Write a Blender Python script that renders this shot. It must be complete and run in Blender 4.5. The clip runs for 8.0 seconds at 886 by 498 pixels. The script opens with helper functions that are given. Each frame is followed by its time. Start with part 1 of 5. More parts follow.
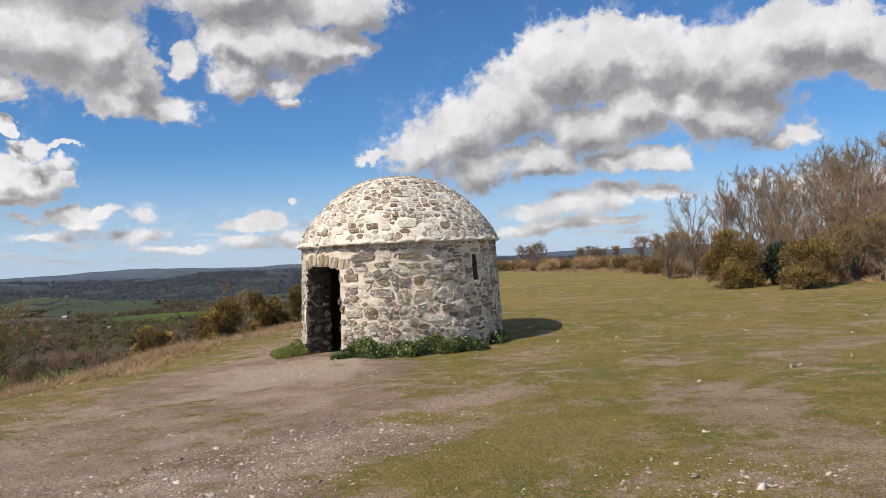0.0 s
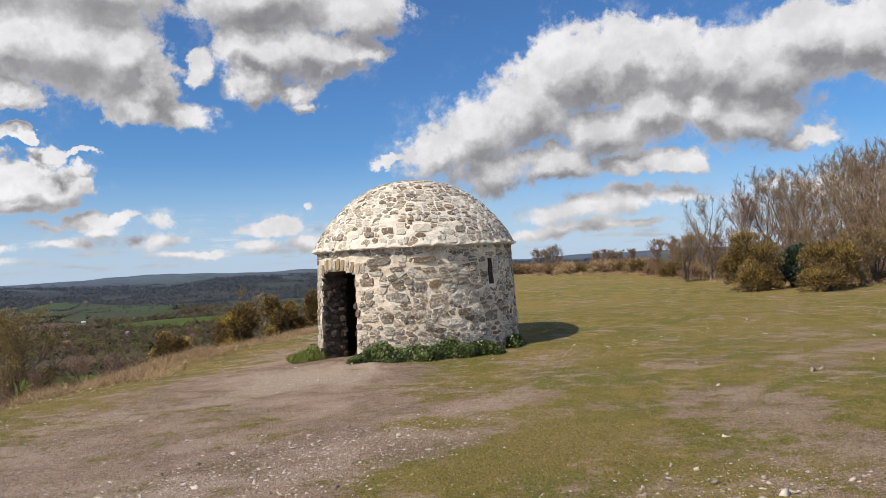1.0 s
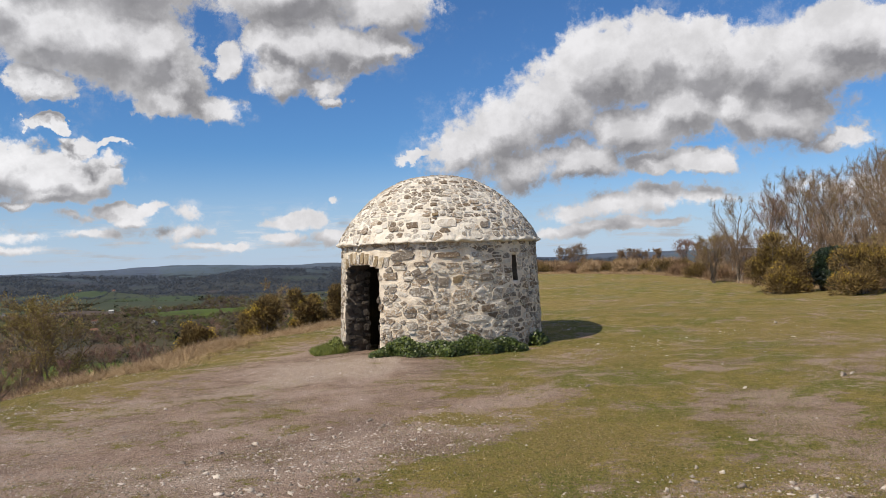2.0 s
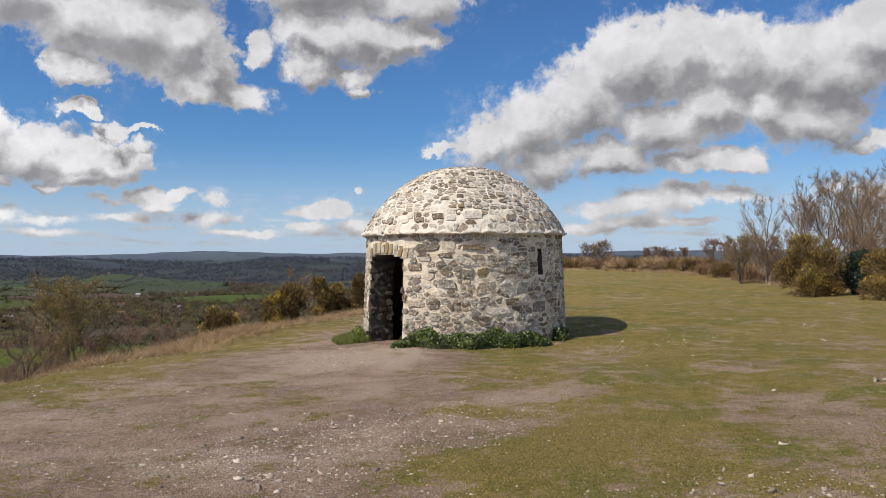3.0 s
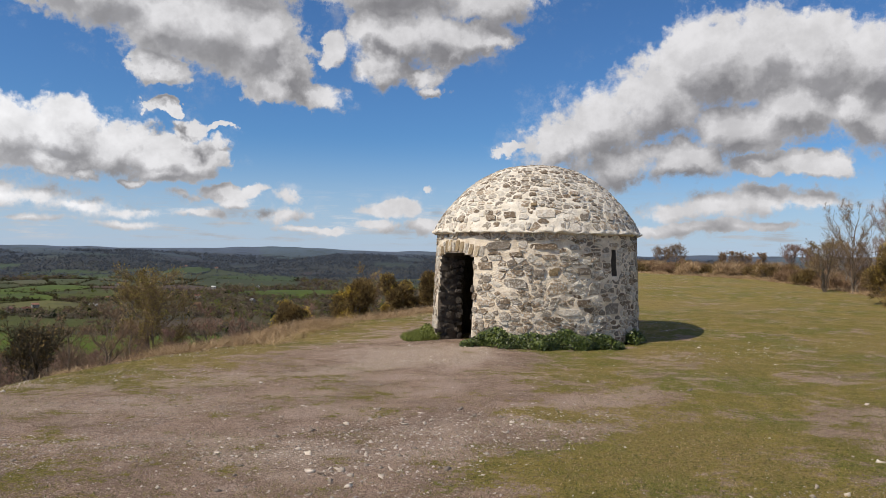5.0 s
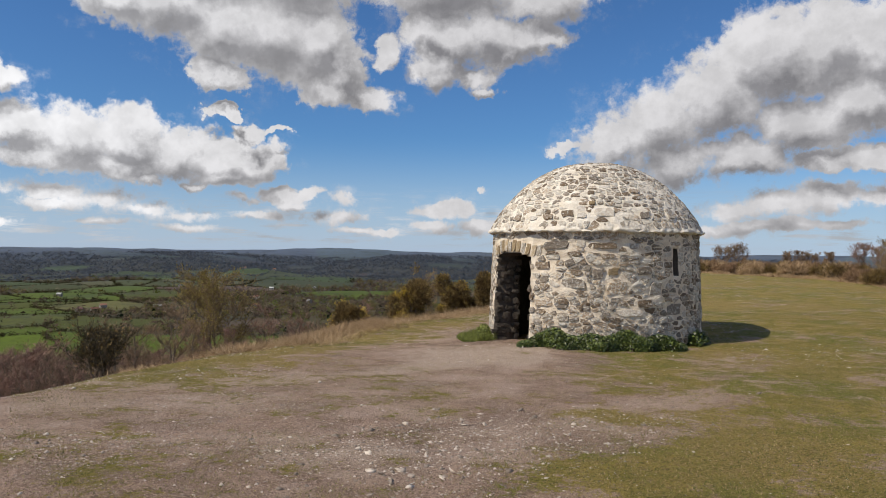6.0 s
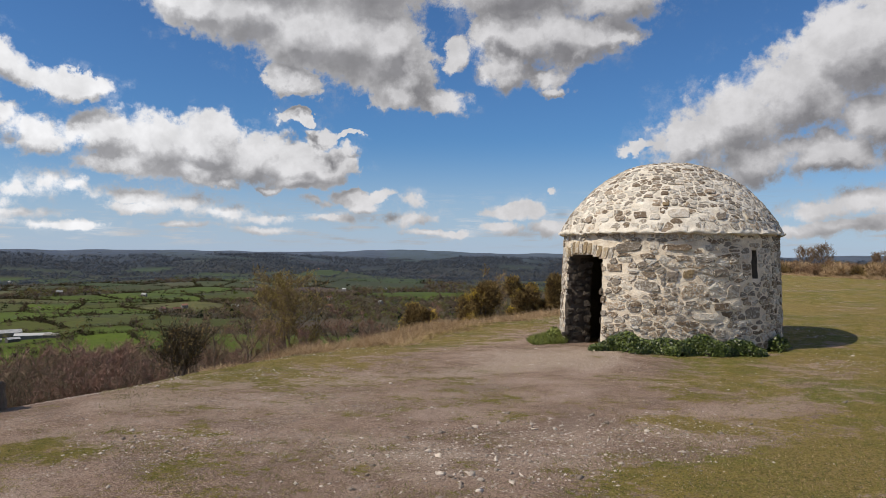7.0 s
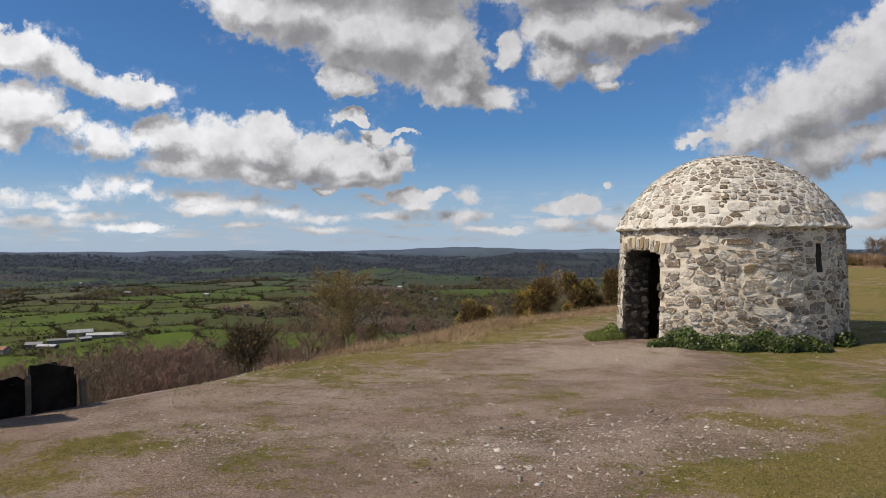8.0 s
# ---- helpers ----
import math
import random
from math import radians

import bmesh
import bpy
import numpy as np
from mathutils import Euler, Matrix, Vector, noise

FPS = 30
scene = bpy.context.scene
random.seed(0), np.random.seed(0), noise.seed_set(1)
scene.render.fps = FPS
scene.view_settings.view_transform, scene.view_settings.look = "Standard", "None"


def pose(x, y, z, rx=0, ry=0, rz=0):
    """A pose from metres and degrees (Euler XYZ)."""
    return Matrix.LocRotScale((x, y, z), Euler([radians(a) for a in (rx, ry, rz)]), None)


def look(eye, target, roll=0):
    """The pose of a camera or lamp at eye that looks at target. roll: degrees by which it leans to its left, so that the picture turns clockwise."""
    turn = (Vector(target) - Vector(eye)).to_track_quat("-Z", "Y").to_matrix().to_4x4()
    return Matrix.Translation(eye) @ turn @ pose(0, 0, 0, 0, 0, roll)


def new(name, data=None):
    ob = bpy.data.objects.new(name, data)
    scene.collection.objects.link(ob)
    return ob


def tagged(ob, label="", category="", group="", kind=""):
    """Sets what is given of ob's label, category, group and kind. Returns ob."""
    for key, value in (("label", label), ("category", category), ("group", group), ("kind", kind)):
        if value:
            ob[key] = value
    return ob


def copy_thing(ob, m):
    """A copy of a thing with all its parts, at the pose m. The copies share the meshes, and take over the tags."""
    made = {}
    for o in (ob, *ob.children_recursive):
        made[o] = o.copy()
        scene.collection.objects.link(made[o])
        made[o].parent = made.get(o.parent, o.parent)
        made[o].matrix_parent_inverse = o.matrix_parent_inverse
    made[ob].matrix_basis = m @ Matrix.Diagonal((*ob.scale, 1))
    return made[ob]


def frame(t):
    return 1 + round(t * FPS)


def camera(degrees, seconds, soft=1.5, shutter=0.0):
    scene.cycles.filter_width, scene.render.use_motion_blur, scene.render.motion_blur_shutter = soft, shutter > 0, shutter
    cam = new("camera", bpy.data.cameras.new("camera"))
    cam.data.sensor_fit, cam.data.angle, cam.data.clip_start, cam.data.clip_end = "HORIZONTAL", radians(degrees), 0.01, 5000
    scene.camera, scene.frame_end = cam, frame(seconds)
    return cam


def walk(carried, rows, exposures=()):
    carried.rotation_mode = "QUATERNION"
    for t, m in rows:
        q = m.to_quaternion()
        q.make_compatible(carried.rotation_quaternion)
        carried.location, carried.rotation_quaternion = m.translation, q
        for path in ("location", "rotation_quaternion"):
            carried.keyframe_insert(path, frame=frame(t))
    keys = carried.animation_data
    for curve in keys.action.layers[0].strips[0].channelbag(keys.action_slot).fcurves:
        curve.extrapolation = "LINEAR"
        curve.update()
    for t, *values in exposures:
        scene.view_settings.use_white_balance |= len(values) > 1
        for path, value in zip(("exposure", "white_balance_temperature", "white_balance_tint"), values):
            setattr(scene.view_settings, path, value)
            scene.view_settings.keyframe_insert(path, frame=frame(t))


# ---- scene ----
cam = camera(62.0, 8.0, 0.65)
# seconds, place, yaw, pitch, lean
PATH = [
    (0.0, -0.000, -0.000, 1.500, -0.00, 0.52, 2.71),
    (0.5, 0.003, -0.019, 1.507, 0.07, 0.95, 2.97),
    (1.0, -0.007, 0.017, 1.503, 1.15, 0.88, 3.01),
    (1.5, -0.016, 0.045, 1.497, 2.18, 0.85, 2.59),
    (3.0, -0.050, 0.139, 1.469, 4.85, 0.14, 0.33),
    (3.5, -0.083, 0.205, 1.451, 6.55, 0.07, -0.00),
    (4.0, -0.090, 0.195, 1.453, 7.88, -0.00, -0.43),
    (5.5, -0.164, 0.286, 1.429, 11.78, 0.16, -0.87),
    (6.0, -0.190, 0.316, 1.421, 14.27, 0.10, -0.66),
    (6.5, -0.186, 0.320, 1.432, 17.16, 0.12, -0.47),
    (7.0, -0.182, 0.310, 1.438, 19.70, 0.16, -0.52),
    (7.5, -0.161, 0.250, 1.450, 22.00, 0.04, -0.29),
    (8.0, -0.149, 0.190, 1.455, 23.96, -0.07, 0.31),
]
# yaw about the upright, then pitch, then lean about the line of sight
walk(cam, [(t, Matrix.Translation((x, y, z)) @ pose(0, 0, 0, 0, 0, w) @ pose(0, 0, 0, p) @ pose(0, 0, 0, 0, r) @ pose(0, 0, 0, 90)) for t, x, y, z, w, p, r in PATH],
     [(0.0, -0.10), (1.5, -0.13), (3.5, -0.25), (5.5, -0.29), (8.0, -0.41)])

# ---- sky, clouds and sun ----
SUN_EL, SUN_AZ = 48.0, 231.0          # degrees, azimuth clockwise from +y
SKY_STRENGTH, SUN_STRENGTH = 0.080, 5.0

world = bpy.data.worlds.new("sky")
scene.world = world
world.use_nodes = True


class Net:
    """Short forms to write node trees."""

    def __init__(self, tree):
        self.t = tree

    def node(self, kind, **sets):
        n = self.t.nodes.new(kind)
        for k, v in sets.items():
            setattr(n, k, v)
        return n

    def put(self, sock, v):
        if isinstance(v, bpy.types.NodeSocket):
            self.t.links.new(v, sock)
        elif v is not None:
            if sock.type == "RGBA" and len(v) == 3:
                v = (*v, 1)
            sock.default_value = v

    def math(self, op, a, b=None, c=None, clamp=False):
        n = self.node("ShaderNodeMath", operation=op, use_clamp=clamp)
        for s, v in zip(n.inputs, (a, b, c)):
            self.put(s, v)
        return n.outputs[0]

    def vec(self, op, a, b=None, c=None, out=0):
        n = self.node("ShaderNodeVectorMath", operation=op)
        for s, v in zip(n.inputs, (a, b, c)):
            self.put(s, v)
        return n.outputs[out]

    def mix(self, f, a, b, blend="MIX"):
        n = self.node("ShaderNodeMix", data_type="RGBA", blend_type=blend)
        self.put(n.inputs[0], f), self.put(n.inputs[6], a), self.put(n.inputs[7], b)
        return n.outputs[2]

    def ramp(self, v, lo, hi, a=0.0, b=1.0, smooth=True):
        n = self.node("ShaderNodeMapRange", interpolation_type="SMOOTHSTEP" if smooth else "LINEAR")
        for s, x in zip(n.inputs, (v, lo, hi, a, b)):
            self.put(s, x)
        return n.outputs[0]

    def noise(self, p, scale, detail=4.0, rough=0.55, out=0):
        n = self.node("ShaderNodeTexNoise")
        if p is not None:
            self.put(n.inputs["Vector"], p)
        self.put(n.inputs["Scale"], scale), self.put(n.inputs["Detail"], detail), self.put(n.inputs["Roughness"], rough)
        return n.outputs[out]


w = Net(world.node_tree)
sky = w.node("ShaderNodeTexSky", sky_type="NISHITA", sun_disc=False)
sky.sun_elevation, sky.sun_rotation = radians(SUN_EL), radians(SUN_AZ)
sky.air_density, sky.dust_density, sky.ozone_density, sky.altitude = 1.0, 0.3, 3.0, 250
way = w.node("ShaderNodeTexCoord").outputs["Generated"]
parts = w.node("ShaderNodeSeparateXYZ")
w.put(parts.inputs[0], way)
DEG = 180 / math.pi
azimuth = w.math("MULTIPLY", w.math("ARCTAN2", parts.outputs[0], parts.outputs[1]), DEG)
height = w.math("MULTIPLY", w.math("ARCSINE", parts.outputs[2]), DEG)
join = w.node("ShaderNodeCombineXYZ")
w.put(join.inputs[0], azimuth), w.put(join.inputs[1], height)
def spots(way_):
    """Azimuth and height in degrees of a direction, as a vector (azimuth, height, 0)."""
    p = w.node("ShaderNodeSeparateXYZ")
    w.put(p.inputs[0], w.vec("NORMALIZE", way_))
    j = w.node("ShaderNodeCombineXYZ")
    w.put(j.inputs[0], w.math("MULTIPLY", w.math("ARCTAN2", p.outputs[0], p.outputs[1]), DEG))
    w.put(j.inputs[1], w.math("MULTIPLY", w.math("ARCSINE", p.outputs[2]), DEG))
    return j.outputs[0]


def lobes(spot, rows, soft):
    """Distance to a heap of ellipses: azimuth, height, half width, half height in degrees; 1 on their rims."""
    d = None
    for a, h, rx, ry in rows:
        e = w.vec("LENGTH", w.vec("MULTIPLY_ADD", spot, (1 / rx, 1 / ry, 0), (-a / rx, -h / ry, 0)), out=1)
        d = e if d is None else w.math("SMOOTH_MIN", d, e, soft)
    return d


heap_west = [(-38.9, 17.9, 3.68, 1.78), (-35.2, 17.0, 4.64, 2.5), (-30.9, 16.1, 4.54, 2.88), (-27.5, 16.4, 4.81, 3.42), (-24.2, 15.2, 3.73, 2.9), (-22.1, 13.5, 1.97, 2.28), (-20.1, 11.3, 2.01, 1.31), (-31.5, 12.6, 1.55, 1.22), (-23.1, 12.1, 2.63, 1.32), (-33.5, 20.0, 6.82, 2.6), (-25.7, 20.2, 5.26, 2.63)]
heap_mid = [(-15.9, 16.4, 1.81, 1.74), (-14.0, 15.8, 3.41, 2.42), (-11.0, 16.2, 3.76, 2.14), (-8.1, 16.3, 3.26, 1.78), (-14.4, 13.8, 2.14, 1.65), (-11.8, 13.3, 2.1, 1.03), (-11.1, 12.1, 1.25, 0.51), (-6.4, 15.8, 1.52, 1.01), (-9.8, 14.7, 2.07, 1.28), (-18.7, 14.7, 1.22, 1.14), (-14.4, 19.9, 5.56, 2.6), (-6.9, 18.9, 4.82, 2.1)]
heap_east = [(-5.0, 8.1, 1.31, 0.44), (-1.6, 8.3, 2.6, 2.18), (1.9, 9.5, 3.84, 3.46), (5.7, 11.1, 4.15, 3.41), (9.7, 13.7, 3.99, 3.35), (13.2, 14.2, 3.44, 2.87), (16.6, 13.6, 3.63, 2.72), (3.2, 6.6, 4.65, 1.9), (7.7, 7.1, 4.07, 1.78), (11.7, 9.4, 4.28, 2.48), (15.1, 10.4, 3.34, 2.02), (13.7, 6.5, 3.04, 0.9), (16.3, 6.5, 2.92, 0.96), (18.2, 6.3, 1.27, 0.63)]
heap_tail = [(20.0, 13.0, 3.4, 2.7), (23.3, 12.2, 4.48, 2.84), (25.9, 14.1, 3.95, 2.46), (28.7, 13.6, 3.08, 2.4), (30.7, 12.5, 1.97, 2.28), (19.0, 10.4, 2.6, 1.6), (22.0, 9.2, 4.56, 2.45), (25.6, 7.2, 2.15, 0.71), (33.2, 11.7, 2.8, 2.59), (35.6, 11.6, 3.24, 2.88), (38.1, 10.1, 3.03, 2.09)]
heap_low = [(6.9, 3.0, 2.46, 0.64), (9.8, 3.5, 2.87, 0.92), (13.3, 3.9, 3.05, 0.9), (16.9, 4.0, 1.81, 0.72), (5.7, 1.6, 2.49, 0.43), (9.0, 1.9, 2.41, 0.38), (13.7, 2.2, 2.28, 0.33), (11.4, 2.2, 0.98, 0.41), (26.2, 3.6, 2.13, 0.79), (22.9, 4.1, 1.12, 0.57), (28.9, 3.8, 2.7, 0.77)]
heap_long = [(-47.9, 7.9, 2.56, 1.4), (-44.6, 8.2, 3.07, 1.56), (-41.0, 7.5, 3.61, 2.01), (-37.8, 7.8, 2.9, 2.05), (-34.4, 6.9, 3.39, 1.94), (-31.0, 6.4, 3.46, 1.57), (-28.3, 6.5, 1.96, 1.4), (-43.0, 6.3, 3.13, 1.0), (-38.2, 5.8, 3.71, 1.02), (-29.3, 8.5, 1.39, 0.87), (-31.0, 9.8, 1.21, 0.48), (-27.0, 8.6, 1.09, 0.35), (-33.4, 4.8, 1.2, 0.43), (-36.5, 5.0, 1.46, 0.51), (-30.8, 5.2, 2.6, 0.65), (-26.6, 4.1, 1.97, 0.66), (-24.5, 4.3, 0.97, 0.44)]
heap_far = [(-55.4, 13.5, 2.55, 1.2), (-53.5, 13.4, 2.32, 1.22), (-51.1, 12.4, 2.08, 1.48), (-49.0, 11.6, 2.16, 0.95), (-46.6, 11.2, 2.61, 0.97), (-53.5, 9.6, 2.25, 1.83), (-54.5, 7.6, 1.95, 1.36), (-50.8, 8.7, 1.81, 0.78), (-56.7, 8.6, 2.48, 2.58), (-57.6, 11.7, 2.42, 1.82)]
heap_flat = [(-49.8, 4.1, 1.49, 0.51), (-48.0, 4.4, 1.65, 0.88), (-46.1, 4.1, 1.13, 0.57), (-42.2, 3.9, 2.45, 0.67), (-39.0, 3.4, 3.27, 0.85), (-36.1, 2.8, 3.02, 0.69), (-33.4, 2.4, 2.14, 0.43), (-42.6, 2.9, 1.57, 0.42), (-54.2, 3.5, 2.29, 0.61), (-52.0, 3.0, 2.39, 0.46), (-49.8, 2.4, 2.13, 0.39), (-53.9, 1.8, 2.63, 0.46), (-47.4, 1.6, 2.58, 0.32), (-56.8, 2.7, 2.79, 0.81)]
puffs_small = [(-29.5, 3.6, 1.22, 0.39), (-28.4, 2.4, 1.83, 0.35), (-25.7, 3.4, 1.1, 0.4), (-22.1, 3.6, 1.1, 0.44), (-22.5, 2.5, 2.06, 0.53), (-18.6, 1.4, 1.09, 0.35), (-14.0, 3.0, 2.22, 0.61), (-11.5, 1.8, 1.89, 0.51), (-15.4, 1.8, 1.72, 0.43), (-11.5, 4.6, 0.42, 0.26), (-21.0, 1.5, 1.4, 0.26), (-33.6, 1.5, 1.71, 0.26), (-39.4, 1.7, 2.44, 0.25)]


def billows(way_, spot, calm, fraying):
    """How thick the clouds stand in a direction: 0 on the rims of their heaps, towards 1 in their middles."""
    push = w.vec("SUBTRACT", w.noise(way_, 16.0, 3.0, 0.5, 1), (0.5, 0.5, 0.5))
    push = w.vec("SCALE", push, None)
    w.put(push.node.inputs["Scale"], calm)
    curl = w.vec("SCALE", w.vec("SUBTRACT", w.noise(way_, 60.0, 4.0, 0.6, 1), (0.5, 0.5, 0.5)), None)
    w.put(curl.node.inputs["Scale"], calm)
    spot = w.vec("MULTIPLY_ADD", curl, (2.2, 1.5, 0), w.vec("MULTIPLY_ADD", push, (4.2, 3.2, 0), spot))
    spot = w.vec("MULTIPLY", spot, (1, 1, 0))
    big = lobes(spot, heap_west + heap_mid + heap_east + heap_tail + heap_long + heap_far, 0.22)
    low = lobes(spot, heap_low + heap_flat + puffs_small, 0.2)
    depth = w.math("MAXIMUM", w.math("SUBTRACT", 1.0, big), w.math("MULTIPLY", w.math("SUBTRACT", 1.0, low), 0.45))
    # cauliflower heads at several sizes, and loose threads
    heads = w.node("ShaderNodeTexVoronoi", feature="SMOOTH_F1", normalize=True)
    w.put(heads.inputs["Vector"], w.vec("MULTIPLY_ADD", push, (0.05, 0.05, 0.05), way_))
    for name, value in (("Scale", 22.0), ("Detail", 4.0), ("Roughness", 0.7), ("Lacunarity", 2.3), ("Smoothness", 0.7)):
        heads.inputs[name].default_value = value
    knobs = w.math("SUBTRACT", 0.30, heads.outputs["Distance"])
    rounded_depth = w.math("MULTIPLY_ADD", knobs, 0.22, w.math("ADD", depth, 0.08))
    depth = w.math("MULTIPLY_ADD", knobs, 0.75, w.math("ADD", depth, 0.08))
    return w.math("MULTIPLY_ADD", w.math("SUBTRACT", w.noise(way_, 34.0, 9.0, 0.66), 0.5), fraying, depth), rounded_depth


calm = w.ramp(height, 0.5, 8.0, 0.35, 1.0)          # flatter shapes low over the horizon
fraying = w.ramp(w.noise(way, 5.0, 2.0), 0.40, 0.62, 0.85, 1.7)
thick, body = billows(way, join.outputs[0], calm, fraying)
toward = w.vec("ADD", way, (-0.012, -0.004, 0.030))
frayed, shielded = billows(toward, spots(toward), calm, fraying)
# a broken cloud cover of the same kind goes on round the rest of the sky
cover = w.noise(way, 2.6, 8.0, 0.6)
behind = w.ramp(w.math("ABSOLUTE", w.math("ADD", azimuth, 12.0)), 52.0, 62.0)
above = w.ramp(height, 22.0, 28.0)
rest = w.math("MULTIPLY", w.ramp(cover, 0.50, 0.60), w.math("MAXIMUM", behind, above))
inside = w.ramp(thick, -0.09, w.ramp(fraying, 0.85, 1.7, 0.20, 0.48))
# long flat streaks of small clouds over the horizon
flatten = w.node("ShaderNodeCombineXYZ")
w.put(flatten.inputs[0], w.math("MULTIPLY", azimuth, 0.16)), w.put(flatten.inputs[1], w.math("MULTIPLY", height, 1.25))
streak = w.math("MULTIPLY", w.ramp(w.noise(flatten.outputs[0], 1.0, 8.0, 0.66), 0.47, 0.66, 0.0, 0.75), w.math("MULTIPLY", w.ramp(height, 5.2, 2.0), w.ramp(height, 0.1, 0.8)))
# thin veils drawn out round the heaps
veils = w.math("MULTIPLY", w.ramp(w.noise(way, 22.0, 8.0, 0.7), 0.50, 0.74, 0.0, 0.42), w.ramp(thick, -0.75, 0.0))
inside = w.math("MAXIMUM", w.math("MAXIMUM", inside, streak), veils)
dense = w.math("MAXIMUM", inside, w.math("MULTIPLY", rest, w.ramp(height, 2.0, 8.0)))
# the side that the heaps turn from the sun, and their thick bellies, are grey
turned = w.math("MULTIPLY_ADD", w.math("SUBTRACT", thick, frayed), 0.30, w.math("SUBTRACT", body, shielded))
shade = w.ramp(turned, 0.45, -0.40, 0.0, 1.0, False)
soft_noise = w.ramp(w.noise(way, 5.5, 4.0, 0.5), 0.30, 0.68, 0.45, 1.0)
belly = w.math("MULTIPLY", w.ramp(shielded, 0.05, 1.05, 0.0, 1.0, False), soft_noise)
grey = w.math("MULTIPLY_ADD", shade, w.ramp(thick, 0.0, 0.5, 0.10, 0.52), w.math("MULTIPLY_ADD", belly, 0.62, 0.03), clamp=True)
# the clouds towards the sun are the brighter ones
white = w.mix(w.ramp(azimuth, -20.0, -48.0), (0.78, 0.77, 0.785), (1.02, 1.02, 1.04))
cloud = w.mix(grey, white, w.mix(w.ramp(azimuth, -20.0, -48.0), (0.37, 0.365, 0.39), (0.56, 0.56, 0.59)))
cloud = w.vec("SCALE", cloud, None)
ripple = w.ramp(w.noise(way, 24.0, 6.0, 0.6), 0.30, 0.70, 0.86, 1.10)
w.put(cloud.node.inputs["Scale"], w.math("MULTIPLY", ripple, w.math("MULTIPLY_ADD", shade, -0.34, 1.12)))
# the air over the horizon is pale
blue = w.vec("SCALE", sky.outputs[0], None)
w.put(blue.node.inputs["Scale"], SKY_STRENGTH)
tinted = w.mix(1.0, blue, (0.67, 1.07, 1.50), "MULTIPLY")
veil = w.ramp(height, 9.0, -1.0, 0.0, 0.72)
tinted = w.mix(veil, tinted, (0.60, 0.71, 0.92))
w.put(world.node_tree.nodes["Background"].inputs[0], w.mix(dense, tinted, cloud))
world.node_tree.nodes["Background"].inputs["Strength"].default_value = 1.0

sun = new("sun", bpy.data.lights.new("sun", "SUN"))
sun.data.energy, sun.data.angle, sun.data.color = SUN_STRENGTH, radians(0.5), (1.0, 0.89, 0.745)
to_sun = Vector((math.sin(radians(SUN_AZ)) * math.cos(radians(SUN_EL)), math.cos(radians(SUN_AZ)) * math.cos(radians(SUN_EL)), math.sin(radians(SUN_EL))))
sun.matrix_world = look(to_sun * 60, (0, 0, 0))


# ---- materials ----
def material(name):
    m = bpy.data.materials.new(name)
    m.use_nodes = True
    n = Net(m.node_tree)
    return m, n, m.node_tree.nodes["Principled BSDF"]


def bumped(n, bsdf, value, strength, depth):
    b = n.node("ShaderNodeBump")
    b.inputs["Strength"].default_value, b.inputs["Distance"].default_value = strength, depth
    n.put(b.inputs["Height"], value)
    n.put(bsdf.inputs["Normal"], b.outputs[0])


def chance(n):
    """A random number for each object and each loose piece of a mesh."""
    a = n.node("ShaderNodeObjectInfo").outputs["Random"]
    b = n.node("ShaderNodeNewGeometry").outputs["Random Per Island"]
    return n.math("FRACT", n.math("ADD", a, b))


def mottled(name, dark, light, scale=6.0, rough=0.85, relief=0.3, depth=0.01, spread=0.5, fine_scale=60.0, tint=None):
    """Two colours mixed by coarse and fine noise and by chance from piece to piece."""
    m, n, bsdf = material(name)
    p = n.node("ShaderNodeNewGeometry").outputs["Position"]
    coarse, grain = n.noise(p, scale, 4.0), n.noise(p, fine_scale, 5.0, 0.65)
    f = n.math("ADD", n.math("MULTIPLY", coarse, 0.9), n.math("MULTIPLY", grain, 0.6))
    f = n.math("ADD", f, n.math("MULTIPLY", n.math("SUBTRACT", chance(n), 0.5), spread))
    c = n.mix(n.ramp(f, 0.45, 1.05), dark, light)
    if tint:
        c = n.mix(n.ramp(n.noise(p, scale * 0.37, 3.0), 0.52, 0.66), c, tint)
    n.put(bsdf.inputs["Base Color"], c)
    bsdf.inputs["Roughness"].default_value = rough
    if relief:
        bumped(n, bsdf, n.math("ADD", coarse, grain), relief, depth)
    return m


def airy(m):
    """Loose twigs and leaves far off take the light of their crown's top, not of each facet."""
    n = Net(m.node_tree)
    g = n.node("ShaderNodeNewGeometry").outputs["Normal"]
    up = n.vec("NORMALIZE", n.vec("MULTIPLY_ADD", g, (0.55, 0.55, 0.3), (0, 0, 1)))
    front = m.node_tree.nodes["Principled BSDF"]
    through_light, both = n.node("ShaderNodeBsdfTranslucent"), n.node("ShaderNodeMixShader")
    n.put(front.inputs["Normal"], up)
    n.put(through_light.inputs["Color"], front.inputs["Base Color"].links[0].from_socket)
    n.put(both.inputs[1], front.outputs[0]), n.put(both.inputs[2], through_light.outputs[0])
    both.inputs[0].default_value = 0.45
    n.put(m.node_tree.nodes["Material Output"].inputs[0], both.outputs[0])
    return m


mortar = mottled("lime_mortar", (0.60, 0.505, 0.385), (0.90, 0.81, 0.66), 5.0, 0.95, 0.9, 0.025, 0.0, 45.0, (0.66, 0.57, 0.45))
dome_mortar = mottled("dome_mortar", (0.62, 0.55, 0.44), (0.91, 0.86, 0.75), 5.0, 0.95, 0.9, 0.025, 0.0, 45.0, (0.72, 0.65, 0.53))


